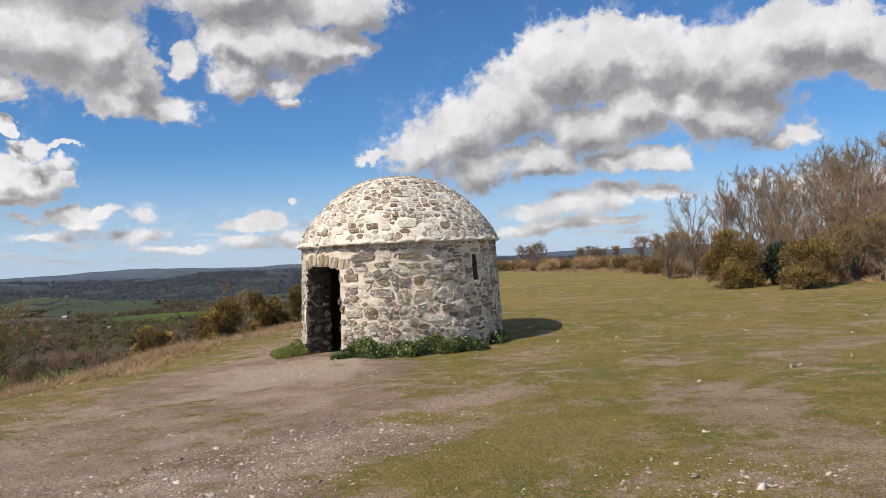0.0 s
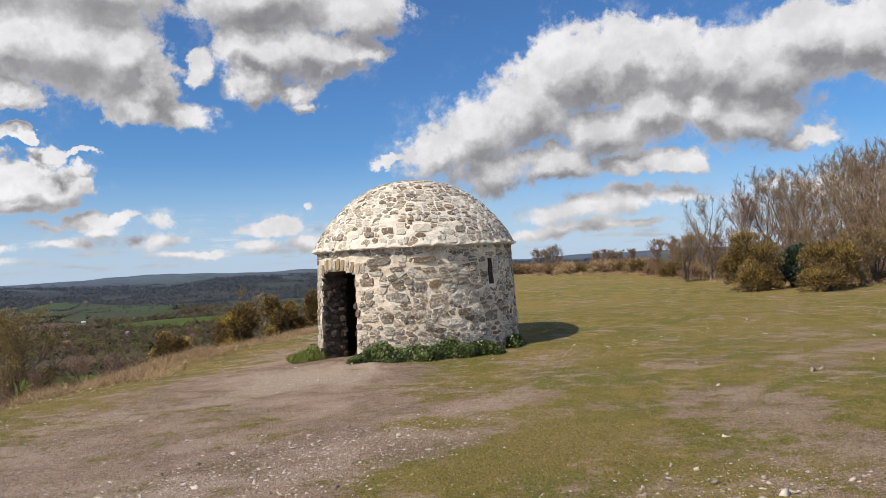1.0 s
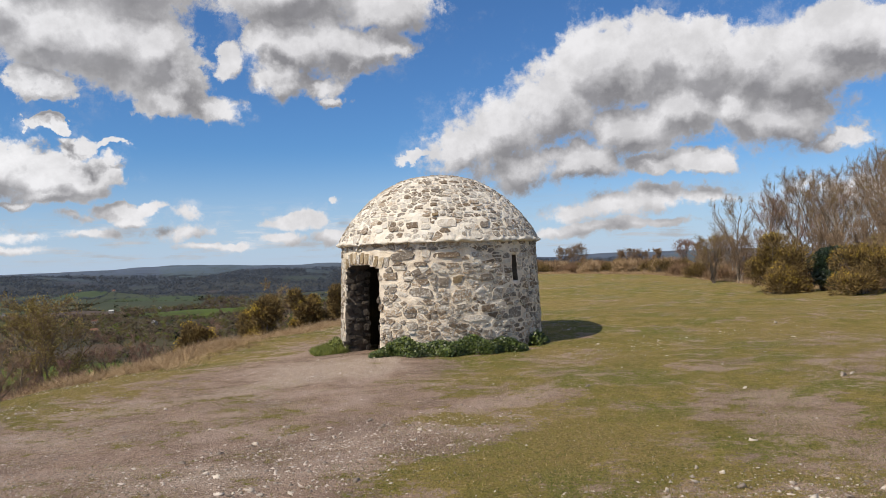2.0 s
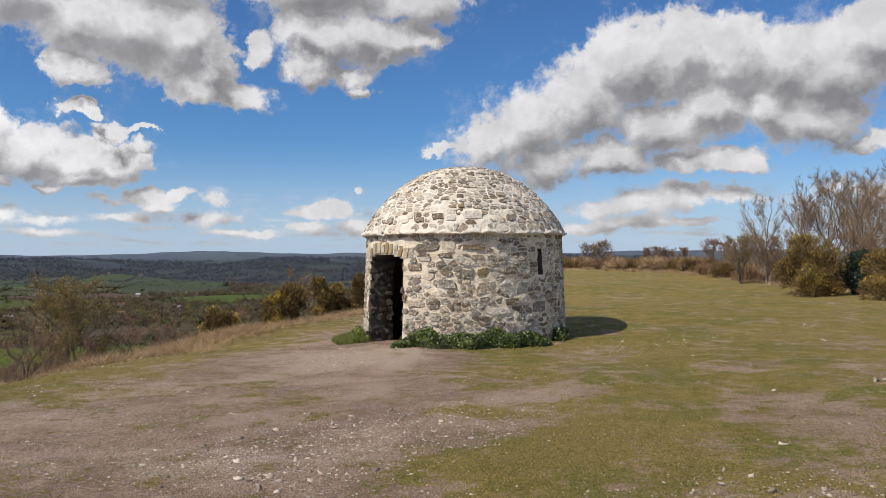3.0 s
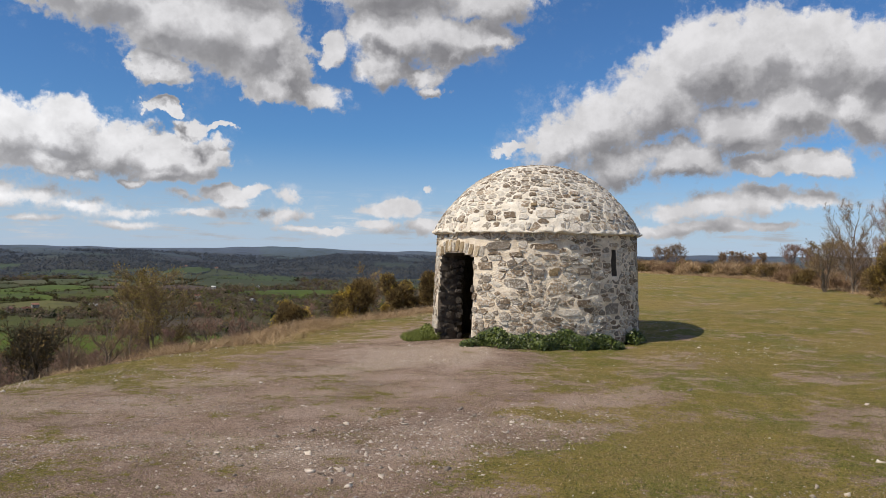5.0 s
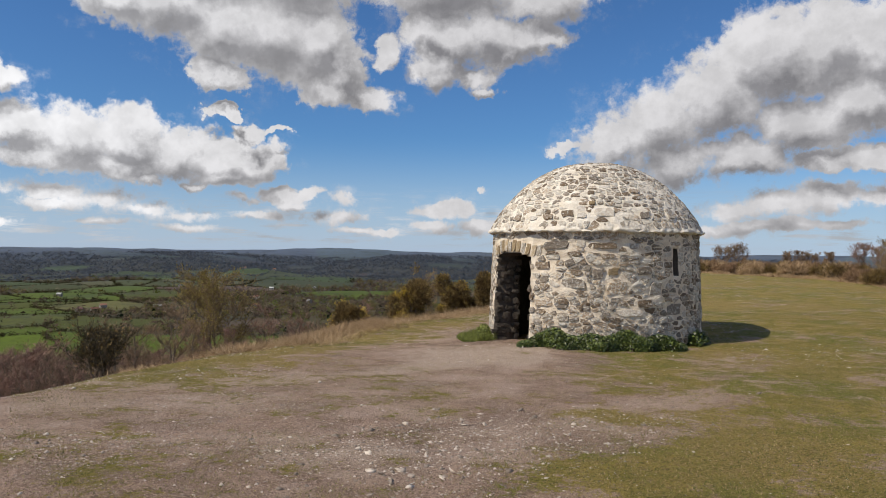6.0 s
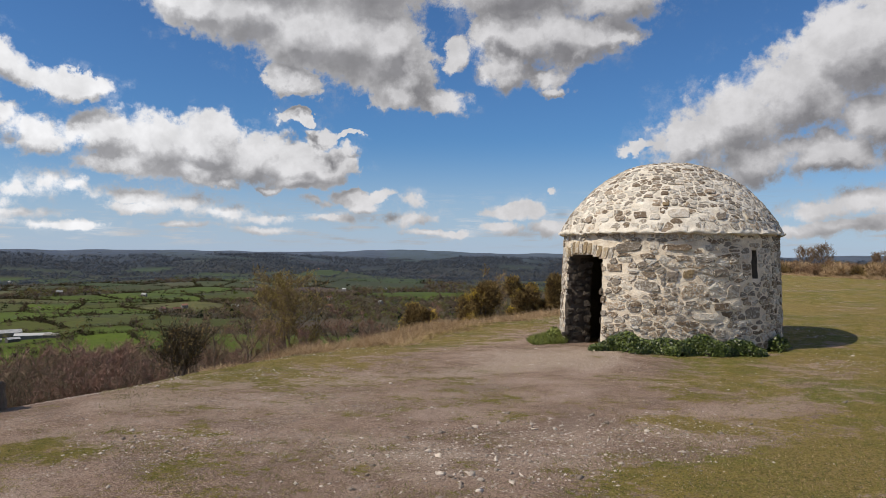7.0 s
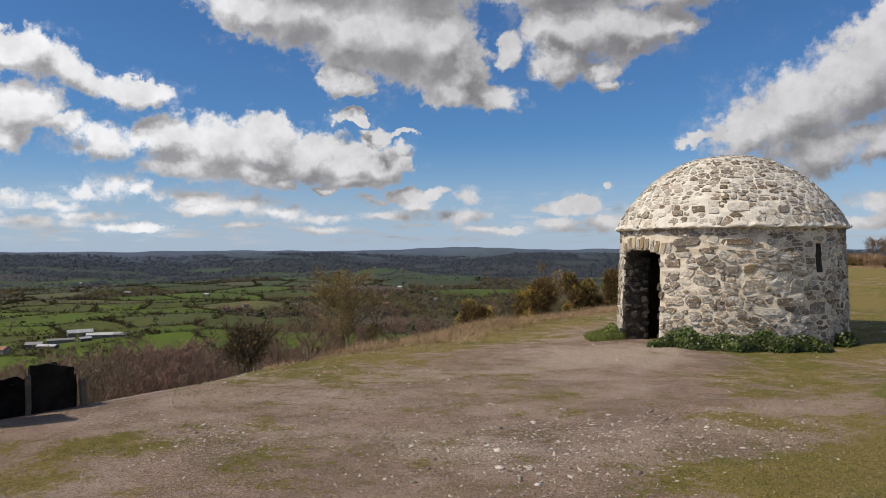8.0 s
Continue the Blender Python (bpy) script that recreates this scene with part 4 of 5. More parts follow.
def leaves(centre, size, rnd, lift=None):
    """Small four-cornered leaves, turned every way."""
    k = len(centre)
    a = rnd.normal(size=(k, 3))
    if lift is not None:
        a = a * 0.7 + lift
    a /= np.linalg.norm(a, axis=1, keepdims=True)
    b = np.cross(a, rnd.normal(size=(k, 3)))
    b /= np.linalg.norm(b, axis=1, keepdims=True) + 1e-9
    c = np.cross(a, b)
    s = size[:, None]
    v = np.stack((centre - b * s, centre - c * s * 0.6 + a * s * 0.15, centre + b * s, centre + c * s * 0.6 + a * s * 0.15), 1)
    return v.reshape(-1, 3), np.arange(4 * k).reshape(-1, 4)


def ball(k, rnd):
    p = rnd.normal(size=(k, 3))
    return p / np.linalg.norm(p, axis=1, keepdims=True)


def tubes(segments, sides=5):
    """Tapered limbs: rows of (start, end, radius there, radius here)."""
    verts, faces = [], []
    for a, b, ra, rb in segments:
        a, b = Vector(a), Vector(b)
        w_ = (b - a).normalized()
        u_ = w_.orthogonal().normalized()
        v_ = w_.cross(u_)
        o = len(verts)
        for p, r in ((a, ra), (b, rb)):
            for i in range(sides):
                t = 6.2832 * i / sides
                verts.append(p + (u_ * math.cos(t) + v_ * math.sin(t)) * r)
        for i in range(sides):
            j = (i + 1) % sides
            faces.append((o + i, o + j, o + sides + j, o + sides + i))
    return verts, faces


def shrub(name, label, category, x, y, top, half, seed, needles, flowers=None, share=0.0, count=5200, length=0.11, group="", leafy=0.0):
    """A rounded, uneven shrub: stems, tufts of needles or leaves, and flowers on its sunny tips."""
    rnd = np.random.RandomState(seed)
    z0 = float(land(x, y)) - 0.03
    tall = max(top - z0, 0.5)
    thing = tagged(new(name), label, category, group)
    thing.location = (x, y, z0)
    lobes_ = []
    for i in range(16):
        a, q = rnd.uniform(0, 6.28), math.sqrt(rnd.uniform(0, 1))
        lobes_.append((half * 0.66 * q * math.cos(a), half * 0.66 * q * math.sin(a), tall * (rnd.uniform(0.42, 0.80) if i % 2 else rnd.uniform(0.12, 0.35)) * (1 - 0.25 * q), half * rnd.uniform(0.28, 0.46)))
    segs = []
    for cx, cy, cz, r in lobes_:
        mid = Vector((cx * 0.5, cy * 0.5, cz * 0.5))
        segs += [((cx * 0.12, cy * 0.12, -0.05), mid, 0.03, 0.022), (mid, (cx, cy, cz), 0.022, 0.012)]
    v, f = tubes(segs)
    part("stem", v, f, bark, thing, "thin brown woody stems")
    which = rnd.randint(0, len(lobes_), count)
    L = np.array(lobes_)[which]
    d = ball(count, rnd)
    d[:, 2] = np.where(d[:, 2] < -0.55, -d[:, 2], d[:, 2])
    depth = rnd.uniform(0.35, 1.05, count) ** 0.6
    spot_ = L[:, :3] + d * (L[:, 3] * depth)[:, None] * np.array((1, 1, 0.92 * min(1.3, tall / (2 * half) + 0.35)))
    spot_[:, 2] = np.clip(spot_[:, 2], 0.02, tall)
    way_ = d + rnd.normal(scale=0.55, size=d.shape) + np.array((0, 0, 0.5))
    way_ /= np.linalg.norm(way_, axis=1, keepdims=True)
    if leafy:
        v, f = leaves(spot_, rnd.uniform(0.6, 1.3, count) * leafy, rnd, d * 0.6)
    else:
        v, f = slivers(spot_, way_, rnd.uniform(0.6, 1.5, count) * length, rnd.uniform(0.6, 1.3, count) * 0.026, rnd)
    mesh_object("foliage", v, f, needles, thing)
    if flowers is not None:
        sunny = (d[:, 2] > 0.1) & (depth > 0.8) & (rnd.rand(count) < share)
        sunny &= np.sin(spot_[:, 0] * 5.1 + seed) + np.sin(spot_[:, 1] * 4.3) + np.sin(spot_[:, 2] * 6) > -0.6
        c = spot_[sunny] + way_[sunny] * 0.09
        c = np.repeat(c, 4, axis=0) + rnd.normal(scale=0.035, size=(4 * len(c), 3))
        v, f = leaves(c, rnd.uniform(0.011, 0.026, len(c)), rnd)
        ob = mesh_object("blossom", v, f, flowers, thing)
        tagged(ob, "golden yellow gorse flowers")
    return thing


def bare_tree(name, label, x, y, top, spread, seed, wood, twig_mat, leaf_mat=None, leaf_count=0, stems=1, group="", twig_width=0.010, limbs=11, climb=(0.7, 1.6), stray=0.8):
    """A leafless tree: bent trunk, limbs, boughs and a haze of fine twigs."""
    rnd = np.random.RandomState(seed)
    z0 = float(land(x, y)) - 0.05
    tall = max(top - z0, 1.0)
    thing = tagged(new(name), label, "tree", group)
    thing.location = (x, y, z0)
    trunk, boughs, tips = [], [], []
    for s in range(stems):
        lean = rnd.normal(scale=0.10 if stems == 1 else 0.25, size=2)
        pts = [Vector((rnd.normal() * 0.1 * (stems > 1), rnd.normal() * 0.1 * (stems > 1), -0.1))]
        steps = 8
        for i in range(steps):
            k = (i + 1) / steps
            pts.append(Vector((lean[0] * tall * 0.5 * k + rnd.normal() * 0.018 * tall, lean[1] * tall * 0.5 * k + rnd.normal() * 0.018 * tall, tall * 0.93 * k)))
        r0 = 0.012 * tall / math.sqrt(stems) + 0.012
        for i in range(steps):
            trunk.append((pts[i], pts[i + 1], r0 * (1 - i / steps) + 0.006, r0 * (1 - (i + 1) / steps) + 0.006))
        for i in range(limbs):
            k = rnd.uniform(0.18, 0.98)
            j = min(int(k * steps), steps - 1)
            start = pts[j].lerp(pts[j + 1], k * steps - j)
            a = rnd.uniform(0, 6.28)
            reach = (spread * (1.05 - 0.75 * k) * rnd.uniform(0.6, 1.15) + 0.05 * tall) * 0.84
            reach = min(reach, 0.85 * (tall - start.z) + 0.04 * tall)
            rise = reach * rnd.uniform(*climb)
            end = start + Vector((math.cos(a) * reach, math.sin(a) * reach, min(rise, tall - start.z)))
            mid = start.lerp(end, 0.5) + Vector(rnd.normal(scale=0.06 * reach, size=3)) - Vector((0, 0, 0.10 * reach))
            rl = r0 * (1 - k) * 0.42 + 0.005
            boughs += [(start, mid, rl, rl * 0.7), (mid, end, rl * 0.7, 0.004)]
            for q in range(6):
                t = rnd.uniform(0.25, 1.0)
                b0 = start.lerp(mid, t * 2) if t < 0.5 else mid.lerp(end, t * 2 - 1)
                dirn = (end - start).normalized() + Vector(rnd.normal(scale=stray * 0.8, size=3)) + Vector((0, 0, 0.40))
                b1 = b0 + dirn.normalized() * reach * rnd.uniform(0.3, 0.7)
                boughs.append((b0, b1, rl * 0.35 + 0.002, 0.0025))
                for z in range(11):
                    u = rnd.uniform(0.2, 1.0)
                    tips.append((*b0.lerp(b1, u), *(dirn.normalized() + Vector(rnd.normal(scale=stray, size=3)) + Vector((0, 0, 0.35))).normalized(), reach * rnd.uniform(0.16, 0.42) + 0.06))
    v, f = tubes(trunk, 6)
    part("trunk", v, f, wood, thing)
    v, f = tubes(boughs, 3)
    part("branchwork", v, f, wood, thing)
    T = np.array(tips)
    v1, f1 = slivers(T[:, :3], T[:, 3:6], T[:, 6], np.full(len(T), twig_width), rnd)
    k2 = np.repeat(np.arange(len(T)), 2)
    sub = T[k2, :3] + T[k2, 3:6] * (T[k2, 6] * rnd.uniform(0.2, 0.8, len(k2)))[:, None]
    way2 = T[k2, 3:6] + rnd.normal(scale=0.6, size=(len(k2), 3))
    way2 /= np.linalg.norm(way2, axis=1, keepdims=True)
    v2, f2 = slivers(sub, way2, T[k2, 6] * rnd.uniform(0.35, 0.7, len(k2)), np.full(len(k2), twig_width * 0.75), rnd)
    mesh_object("crown", np.concatenate((v1, v2)), np.concatenate((f1, f2 + len(v1))), twig_mat, thing)
    if leaf_count:
        pick = rnd.randint(0, len(T), leaf_count)
        c = T[pick, :3] + T[pick, 3:6] * (T[pick, 6] * rnd.uniform(0.3, 1.1, leaf_count))[:, None]
        v, f = leaves(c, rnd.uniform(0.012, 0.03, leaf_count), rnd)
        tagged(mesh_object("leafage", v, f, leaf_mat, thing), "sparse opening leaves")
    return thing


# gorse, shrubs and trees past the brow of the hill
GORSE = "flowering gorse bush, dark green with golden tips, beyond dead grass"
shrub("gorse_bush", GORSE, "gorse", -6.86, 22.42, 0.95, 0.95, 21, gorse_brown, gorse_yellow, 0.16, 24000, 0.10, "gorse on the brow")
shrub("gorse_bush", GORSE, "gorse", -5.92, 23.94, 1.05, 0.64, 22, gorse_brown, gorse_yellow, 0.11, 15000, 0.10, "gorse on the brow")
shrub("gorse_bush", GORSE, "gorse", -5.00, 24.28, 1.00, 0.74, 23, gorse_brown, gorse_yellow, 0.05, 17000, 0.10, "gorse on the brow")
shrub("gorse_bush", "small flowering gorse bush at the edge of dead grass", "gorse", -7.53, 18.96, 0.17, 0.55, 24, gorse_brown, gorse_yellow, 0.17, 12000, 0.08, "gorse on the brow")
bare_tree("gorse_bush", "dark spindly gorse bush with few flowers on the slope", -8.76, 10.85, -0.10, 0.62, 25, bark, dark_twig, gorse_brown, 1500, 7, "", 0.010, 5)
bare_tree("birch_tree", "slender birch tree with opening yellow-green leaves on the slope", -12.3, 20.5, 0.55, 1.35, 31, bark, twig, young_leaf, 16000, 3, "", 0.010, 15)
bare_tree("sapling", "small bare grey sapling on the slope", -9.8, 14.4, 0.02, 0.68, 32, bark, twig, None, 0, 2, "", 0.006, 9)
bare_tree("sapling", "small bare grey sapling on the slope", -11.2, 14.6, -0.25, 0.7, 33, bark, twig, None, 0, 2, "", 0.006, 9)
bare_tree("willow_shrub", "yellow-green budding shrub behind gorse", -8.4, 29.1, 0.78, 1.1, 34, bark, twig, young_leaf, 2600, 3, "", 0.012, 8)
for i, (x, y, top, half) in enumerate(((-10.86, 20.74, -0.39, 0.55), (-10.61, 22.33, -0.48, 0.67), (-12.44, 19.28, -0.57, 0.61), (-10.13, 17.45, -0.76, 0.43), (-9.15, 24.16, -0.39, 0.61))):
    bare_tree("thorn_shrub", "leafless purple-brown thorn shrub below the brow", x, y, top, half, 40 + i, bark, red_twig, None, 0, 1, "thorn shrubs on the slope", 0.008, 18)

# leafless trees on the lower slope
slope_tree = bare_tree("slope_tree", "tall leafless tree on the steep slope", -34.8, 33.6, -4.3, 3.0, 60, bark, twig, None, 0, 1, "trees on the slope", 0.03, 16)
slope_two = bare_tree("slope_tree", "tall leafless tree on the steep slope", -29.3, 38.5, -4.3, 3.2, 61, bark, red_twig, None, 0, 2, "trees on the slope", 0.03, 12)
rt = random.Random(5)
base_tall = {slope_tree: -4.3 - float(land(-34.8, 33.6)), slope_two: -4.3 - float(land(-29.3, 38.5))}
for i in range(150):
    az_, far_ = rt.uniform(-60, -17) if i % 2 else rt.uniform(-59, -32), rt.uniform(32, 80)
    x, y = far_ * math.sin(radians(az_)), far_ * math.cos(radians(az_))
    kind = rt.choice((slope_tree, slope_two))
    sight = np.interp(az_, (-60, -52, -48, -44, -40, -35, -28, -17), (-7.4, -6.7, -6.4, -6.2, -6.6, -7.0, -6.2, -4.4)) - rt.uniform(0.0, 1.5)
    size = (1.5 + far_ * math.tan(radians(sight)) - float(land(x, y))) / base_tall[kind]
    if size < 0.3:
        continue
    size = min(size, 1.55)
    copy_thing(kind, pose(x, y, float(land(x, y)) - 0.2, rt.uniform(-4, 4), rt.uniform(-4, 4), rt.uniform(0, 360)) @ Matrix.Diagonal((size, size, size * 0.95, 1)))

# a thicket of bare stems between those trees
rk = np.random.RandomState(23)
k = 3400
az_, far_ = rk.uniform(-61, -19, k), rk.uniform(30, 85, k)
sight = np.interp(az_, (-60, -52, -48, -44, -40, -35, -28, -17), (-7.8, -7.2, -6.9, -6.7, -7.1, -7.6, -7.0, -5.2)) - rk.gamma(1.6, 0.55, k) + 0.35 * waves(az_ * 1.0, far_ * 0.3, 7.0, 2)
x, y = far_ * np.sin(np.radians(az_)), far_ * np.cos(np.radians(az_))
z = land(x, y) - 0.2
tall = 1.5 + far_ * np.tan(np.radians(sight)) - z
ok = tall > 1.2
x, y, z, tall = x[ok], y[ok], z[ok], np.minimum(tall[ok], 15)
base = np.stack((x, y, z), -1)
d = rk.normal(scale=0.08, size=base.shape)
d[:, 2] = 1
v1, f1 = slivers(base, d, tall, 0.004 * tall + 0.008, rk)
pick = np.repeat(np.arange(len(x)), 105)
u = rk.uniform(0.22, 1.0, len(pick))
around = rk.normal(size=(len(pick), 3)) * (0.15 * tall[pick] * np.sin(np.clip(u * 1.05, 0, 1) * 3.0 + 0.1))[:, None]
around[:, 2] *= 0.5
stem_at = base[pick] + d[pick] * (tall[pick] * u)[:, None] * np.array((1, 1, 0.93)) + around
way_ = rk.normal(scale=0.75, size=stem_at.shape) + around / (0.15 * tall[pick])[:, None] * 0.6
way_[:, 2] = np.abs(way_[:, 2]) + 0.25
way_ /= np.linalg.norm(way_, axis=1, keepdims=True)
v2, f2 = slivers(stem_at, way_, np.clip(tall[pick] * rk.uniform(0.03, 0.09, len(pick)), 0.15, 0.8), rk.uniform(0.008, 0.016, len(pick)), rk)
tagged(mesh_object("slope_thicket", np.concatenate((v1, v2)), np.concatenate((f1, f2 + len(v1))), thicket_twig), "dense brown leafless thicket on the steep slope", "thicket", "", "stuff")

# the wood's edge with gorse and holly on the hilltop
OLD = "tall old gorse bush, brown-green with yellow flowers, on the grass edge"
shrub("gorse_bush", OLD, "gorse", 9.85, 25.75, 1.98, 1.22, 71, gorse_brown, gorse_yellow, 0.15, 19000, 0.12, "gorse by the wood")
shrub("gorse_bush", OLD, "gorse", 10.5, 25.5, 1.25, 0.75, 72, gorse_brown, gorse_yellow, 0.06, 6000, 0.12, "gorse by the wood")
shrub("holly_bush", "dark glossy green holly bush between gorse", "holly", 11.7, 26.1, 2.08, 0.75, 73, holly_leaf, None, 0, 10000, 0.1, "", 0.035)
shrub("gorse_bush", OLD, "gorse", 11.7, 23.5, 1.62, 1.05, 74, gorse_brown, gorse_yellow, 0.11, 14000, 0.12, "gorse by the wood")
birch = bare_tree("bare_tree", "leafless grey-brown tree at the wood's edge", 14.1, 37.4, 3.9, 1.4, 80, bark, red_twig, None, 0, 1, "trees of the wood", 0.009, 15, (1.0, 2.0), 0.50)
birch_two = bare_tree("bare_tree", "leafless birch with pale trunk at the wood's edge", 17.4, 37.1, 5.03, 1.5, 81, pale_bark, twig, None, 0, 1, "trees of the wood", 0.009, 15, (1.0, 2.0), 0.50)
birch_three = bare_tree("bare_tree", "leafless many-stemmed tree at the wood's edge", 18.3, 35.5, 5.2, 1.5, 82, bark, twig, young_leaf, 1200, 3, "trees of the wood", 0.009, 8, (1.0, 2.0), 0.50)
ones = ((11.3, 36.4, 0.36), (12.4, 37.6, 0.46), (12.9, 36.0, 0.46), (13.2, 34.6, 0.56), (14.7, 36.0, 0.95), (15.6, 37.0, 0.98), (16.5, 35.5, 1.0), (16.6, 32.6, 0.95), (17.2, 31.2, 1.05), (18.2, 31.2, 1.12), (15.4, 33.4, 0.85), (14.6, 31.5, 0.75),
        (19.4, 33.6, 1.15), (20.3, 31.6, 1.15), (18.8, 28.6, 1.05), (17.3, 28.2, 0.92), (20.5, 36.5, 1.1), (22, 34, 1.15), (21.2, 29.4, 1.1), (16.0, 29.6, 0.75), (13.6, 40, 0.8), (16, 41, 1.0),
        (15.0, 38.4, 0.9), (17.9, 33.0, 1.05), (19.0, 30.2, 1.08), (16.9, 30.2, 0.9), (17.8, 26.6, 0.95), (18.6, 25.2, 1.0), (19.8, 27.0, 1.08), (15.5, 35.0, 0.88), (14.0, 33.0, 0.68), (18.0, 38.5, 1.05), (21.0, 39.0, 1.15), (20.4, 25.6, 1.1), (21.5, 27.5, 1.15), (19.6, 36.2, 1.1), (16.8, 36.6, 1.0), (15.1, 30.4, 0.72))
for i, (x, y, size) in enumerate(ones):
    m = pose(x, y, float(land(x, y)) - 0.05, rt.uniform(-4, 4), rt.uniform(-4, 4), rt.uniform(0, 360)) @ Matrix.Diagonal((size, size, size, 1))
    copy_thing((birch, birch_two, birch_three)[i % 3], m)
for i, (x, y, top, half) in enumerate(((12.6, 32.2, 1.9, 0.8), (13.8, 29.8, 1.8, 0.9), (14.4, 27.2, 1.7, 0.9), (14.9, 25.0, 1.9, 0.8), (15.8, 26.5, 2.4, 1.0), (11.4, 33.4, 1.9, 0.8), (10.6, 34.6, 1.9, 1.3), (16.6, 24.6, 2.2, 0.9), (14.2, 23.6, 1.7, 0.8), (15.2, 23.2, 2.1, 0.9), (16.2, 22.8, 2.6, 1.0), (17.4, 23.5, 3.0, 1.0), (17.0, 26.0, 3.0, 1.0), (15.6, 28.6, 2.6, 1.0), (13.0, 28.8, 2.0, 0.8), (13.1, 24.2, 1.7, 0.7), (13.7, 24.6, 2.2, 0.8), (14.3, 25.8, 2.6, 0.9), (13.9, 23.3, 2.0, 0.7), (14.8, 24.2, 2.8, 0.9), (13.3, 26.6, 2.2, 0.8))):
    bare_tree("undergrowth_shrub", "tangled leafless brown undergrowth shrub under trees", x, y, top, half, 90 + i, bark, twig, young_leaf if i % 3 == 0 else None, 2600 if i % 3 == 0 else 0, 7, "undergrowth", 0.010, 6)
# small trees and scrub on the far rim
for i, (x, y, top, half) in enumerate(((6.6, 59.6, 1.8, 1.0), (7.6, 59.2, 2.0, 1.0), (11.2, 61, 1.55, 0.6), (12.6, 62.7, 1.6, 0.8), (13.4, 62.5, 1.45, 0.6), (14.5, 62.3, 1.55, 0.6), (15.1, 56.0, 2.1, 1.0), (16.0, 55, 1.9, 0.8))):
    bare_tree("rim_tree", "small leafless tree on the far rim of the hill", x, y, top, half * 0.9, 110 + i, bark, red_twig if i > 5 else twig, None, 0, 4, "trees on the rim", 0.012, 8)
for i in range(30):
    az_ = 4.0 + i * 0.45 + rt.uniform(-0.2, 0.2)
    far_ = float(turf_edge(az_)) + rt.uniform(1.0, 7.0)
    x, y = far_ * math.sin(radians(az_)), far_ * math.cos(radians(az_))
    shrub("scrub_bush", "low brown heath scrub in dead grass", "scrub", x, y, float(land(x, y)) + rt.uniform(0.5, 1.15), rt.uniform(0.5, 0.9), 130 + i, (bracken, gorse_brown)[i % 2], None, 0, 1400, 0.16, "scrub on the rim")

for i in range(16):
    az_ = 3.6 + i * 0.92 + rt.uniform(-0.3, 0.3)
    far_ = float(turf_edge(az_)) + rt.uniform(0.8, 3.2)
    x, y = far_ * math.sin(radians(az_)), far_ * math.cos(radians(az_))
    shrub("bramble_mound", "low rusty-brown bramble and bracken mound at the turf's edge", "bramble", x, y, float(land(x, y)) + rt.uniform(0.55, 1.0), rt.uniform(0.7, 1.3), 140 + i, (bracken, gorse_brown, dry_grass)[i % 3], None, 0, 2600, 0.22, "brambles on the rim")

# dead grass and bracken along the brow
rg = np.random.RandomState(17)


def blades(name, x, y, length, width, mat, label, category, lean=0.5, bend=0.35):
    k = len(x)
    base = np.stack((x, y, land(x, y) - 0.01), -1)
    d = rg.normal(scale=lean, size=(k, 3))
    d[:, 2] = 1.0
    d /= np.linalg.norm(d, axis=1, keepdims=True)
    v, f = slivers(base, d, length, width, rg, bend)
    return tagged(mesh_object(name, v, f, mat), label, category, "", "stuff")


k = 110000
y = rg.uniform(9.5, 27, k)
band = rg.normal(0.35, 0.55, k) * (0.5 + 0.035 * y)
x = brow(y) - band + 0.35 * waves(band * 0 + 5, y, 2.2, 5)
thick = waves(x, y, 1.3, 4) + rg.normal(scale=0.5, size=k) > -0.35 + 1.5 * smooth(15, 10, y)
x, y = x[thick], y[thick]
blades("dead_grass", x, y, rg.uniform(0.16, 0.50, len(x)) * (0.4 + 0.65 * smooth(9, 14, y)), rg.uniform(0.006, 0.012, len(x)), dry_grass, "straw-coloured dead grass along the brow of the hill", "grass", 0.9, 0.35)
k = 9000
y = rg.uniform(9, 30, k)
x = brow(y) - rg.uniform(1.2, 6, k)
blades("dead_bracken", x, y, rg.uniform(0.2, 0.5, k), rg.uniform(0.012, 0.03, k), bracken, "rusty dead bracken below the brow", "bracken", 0.8, 0.5)
k = 30000
az_ = rg.uniform(2.5, 34, k)
far_ = turf_edge(az_) + rg.gamma(1.5, 1.3, k) - 0.3
blades("rim_grass", far_ * np.sin(np.radians(az_)), far_ * np.cos(np.radians(az_)), rg.uniform(0.2, 0.7, k) * (0.6 + 0.4 * waves(az_ * 3, az_, 3, 1)), rg.uniform(0.012, 0.03, k), dry_grass,
       "dead straw grass at the far edge of the turf", "grass", 0.5, 0.4)

k = 30000
az_ = rg.uniform(15, 36, k)
far_ = turf_edge(az_) + rg.uniform(1.0, 22, k)
blades("wood_floor_bracken", far_ * np.sin(np.radians(az_)), far_ * np.cos(np.radians(az_)), rg.uniform(0.3, 1.0, k), rg.uniform(0.015, 0.04, k), bracken, "dead bracken and brambles on the floor of the wood", "bracken", 0.6, 0.35)

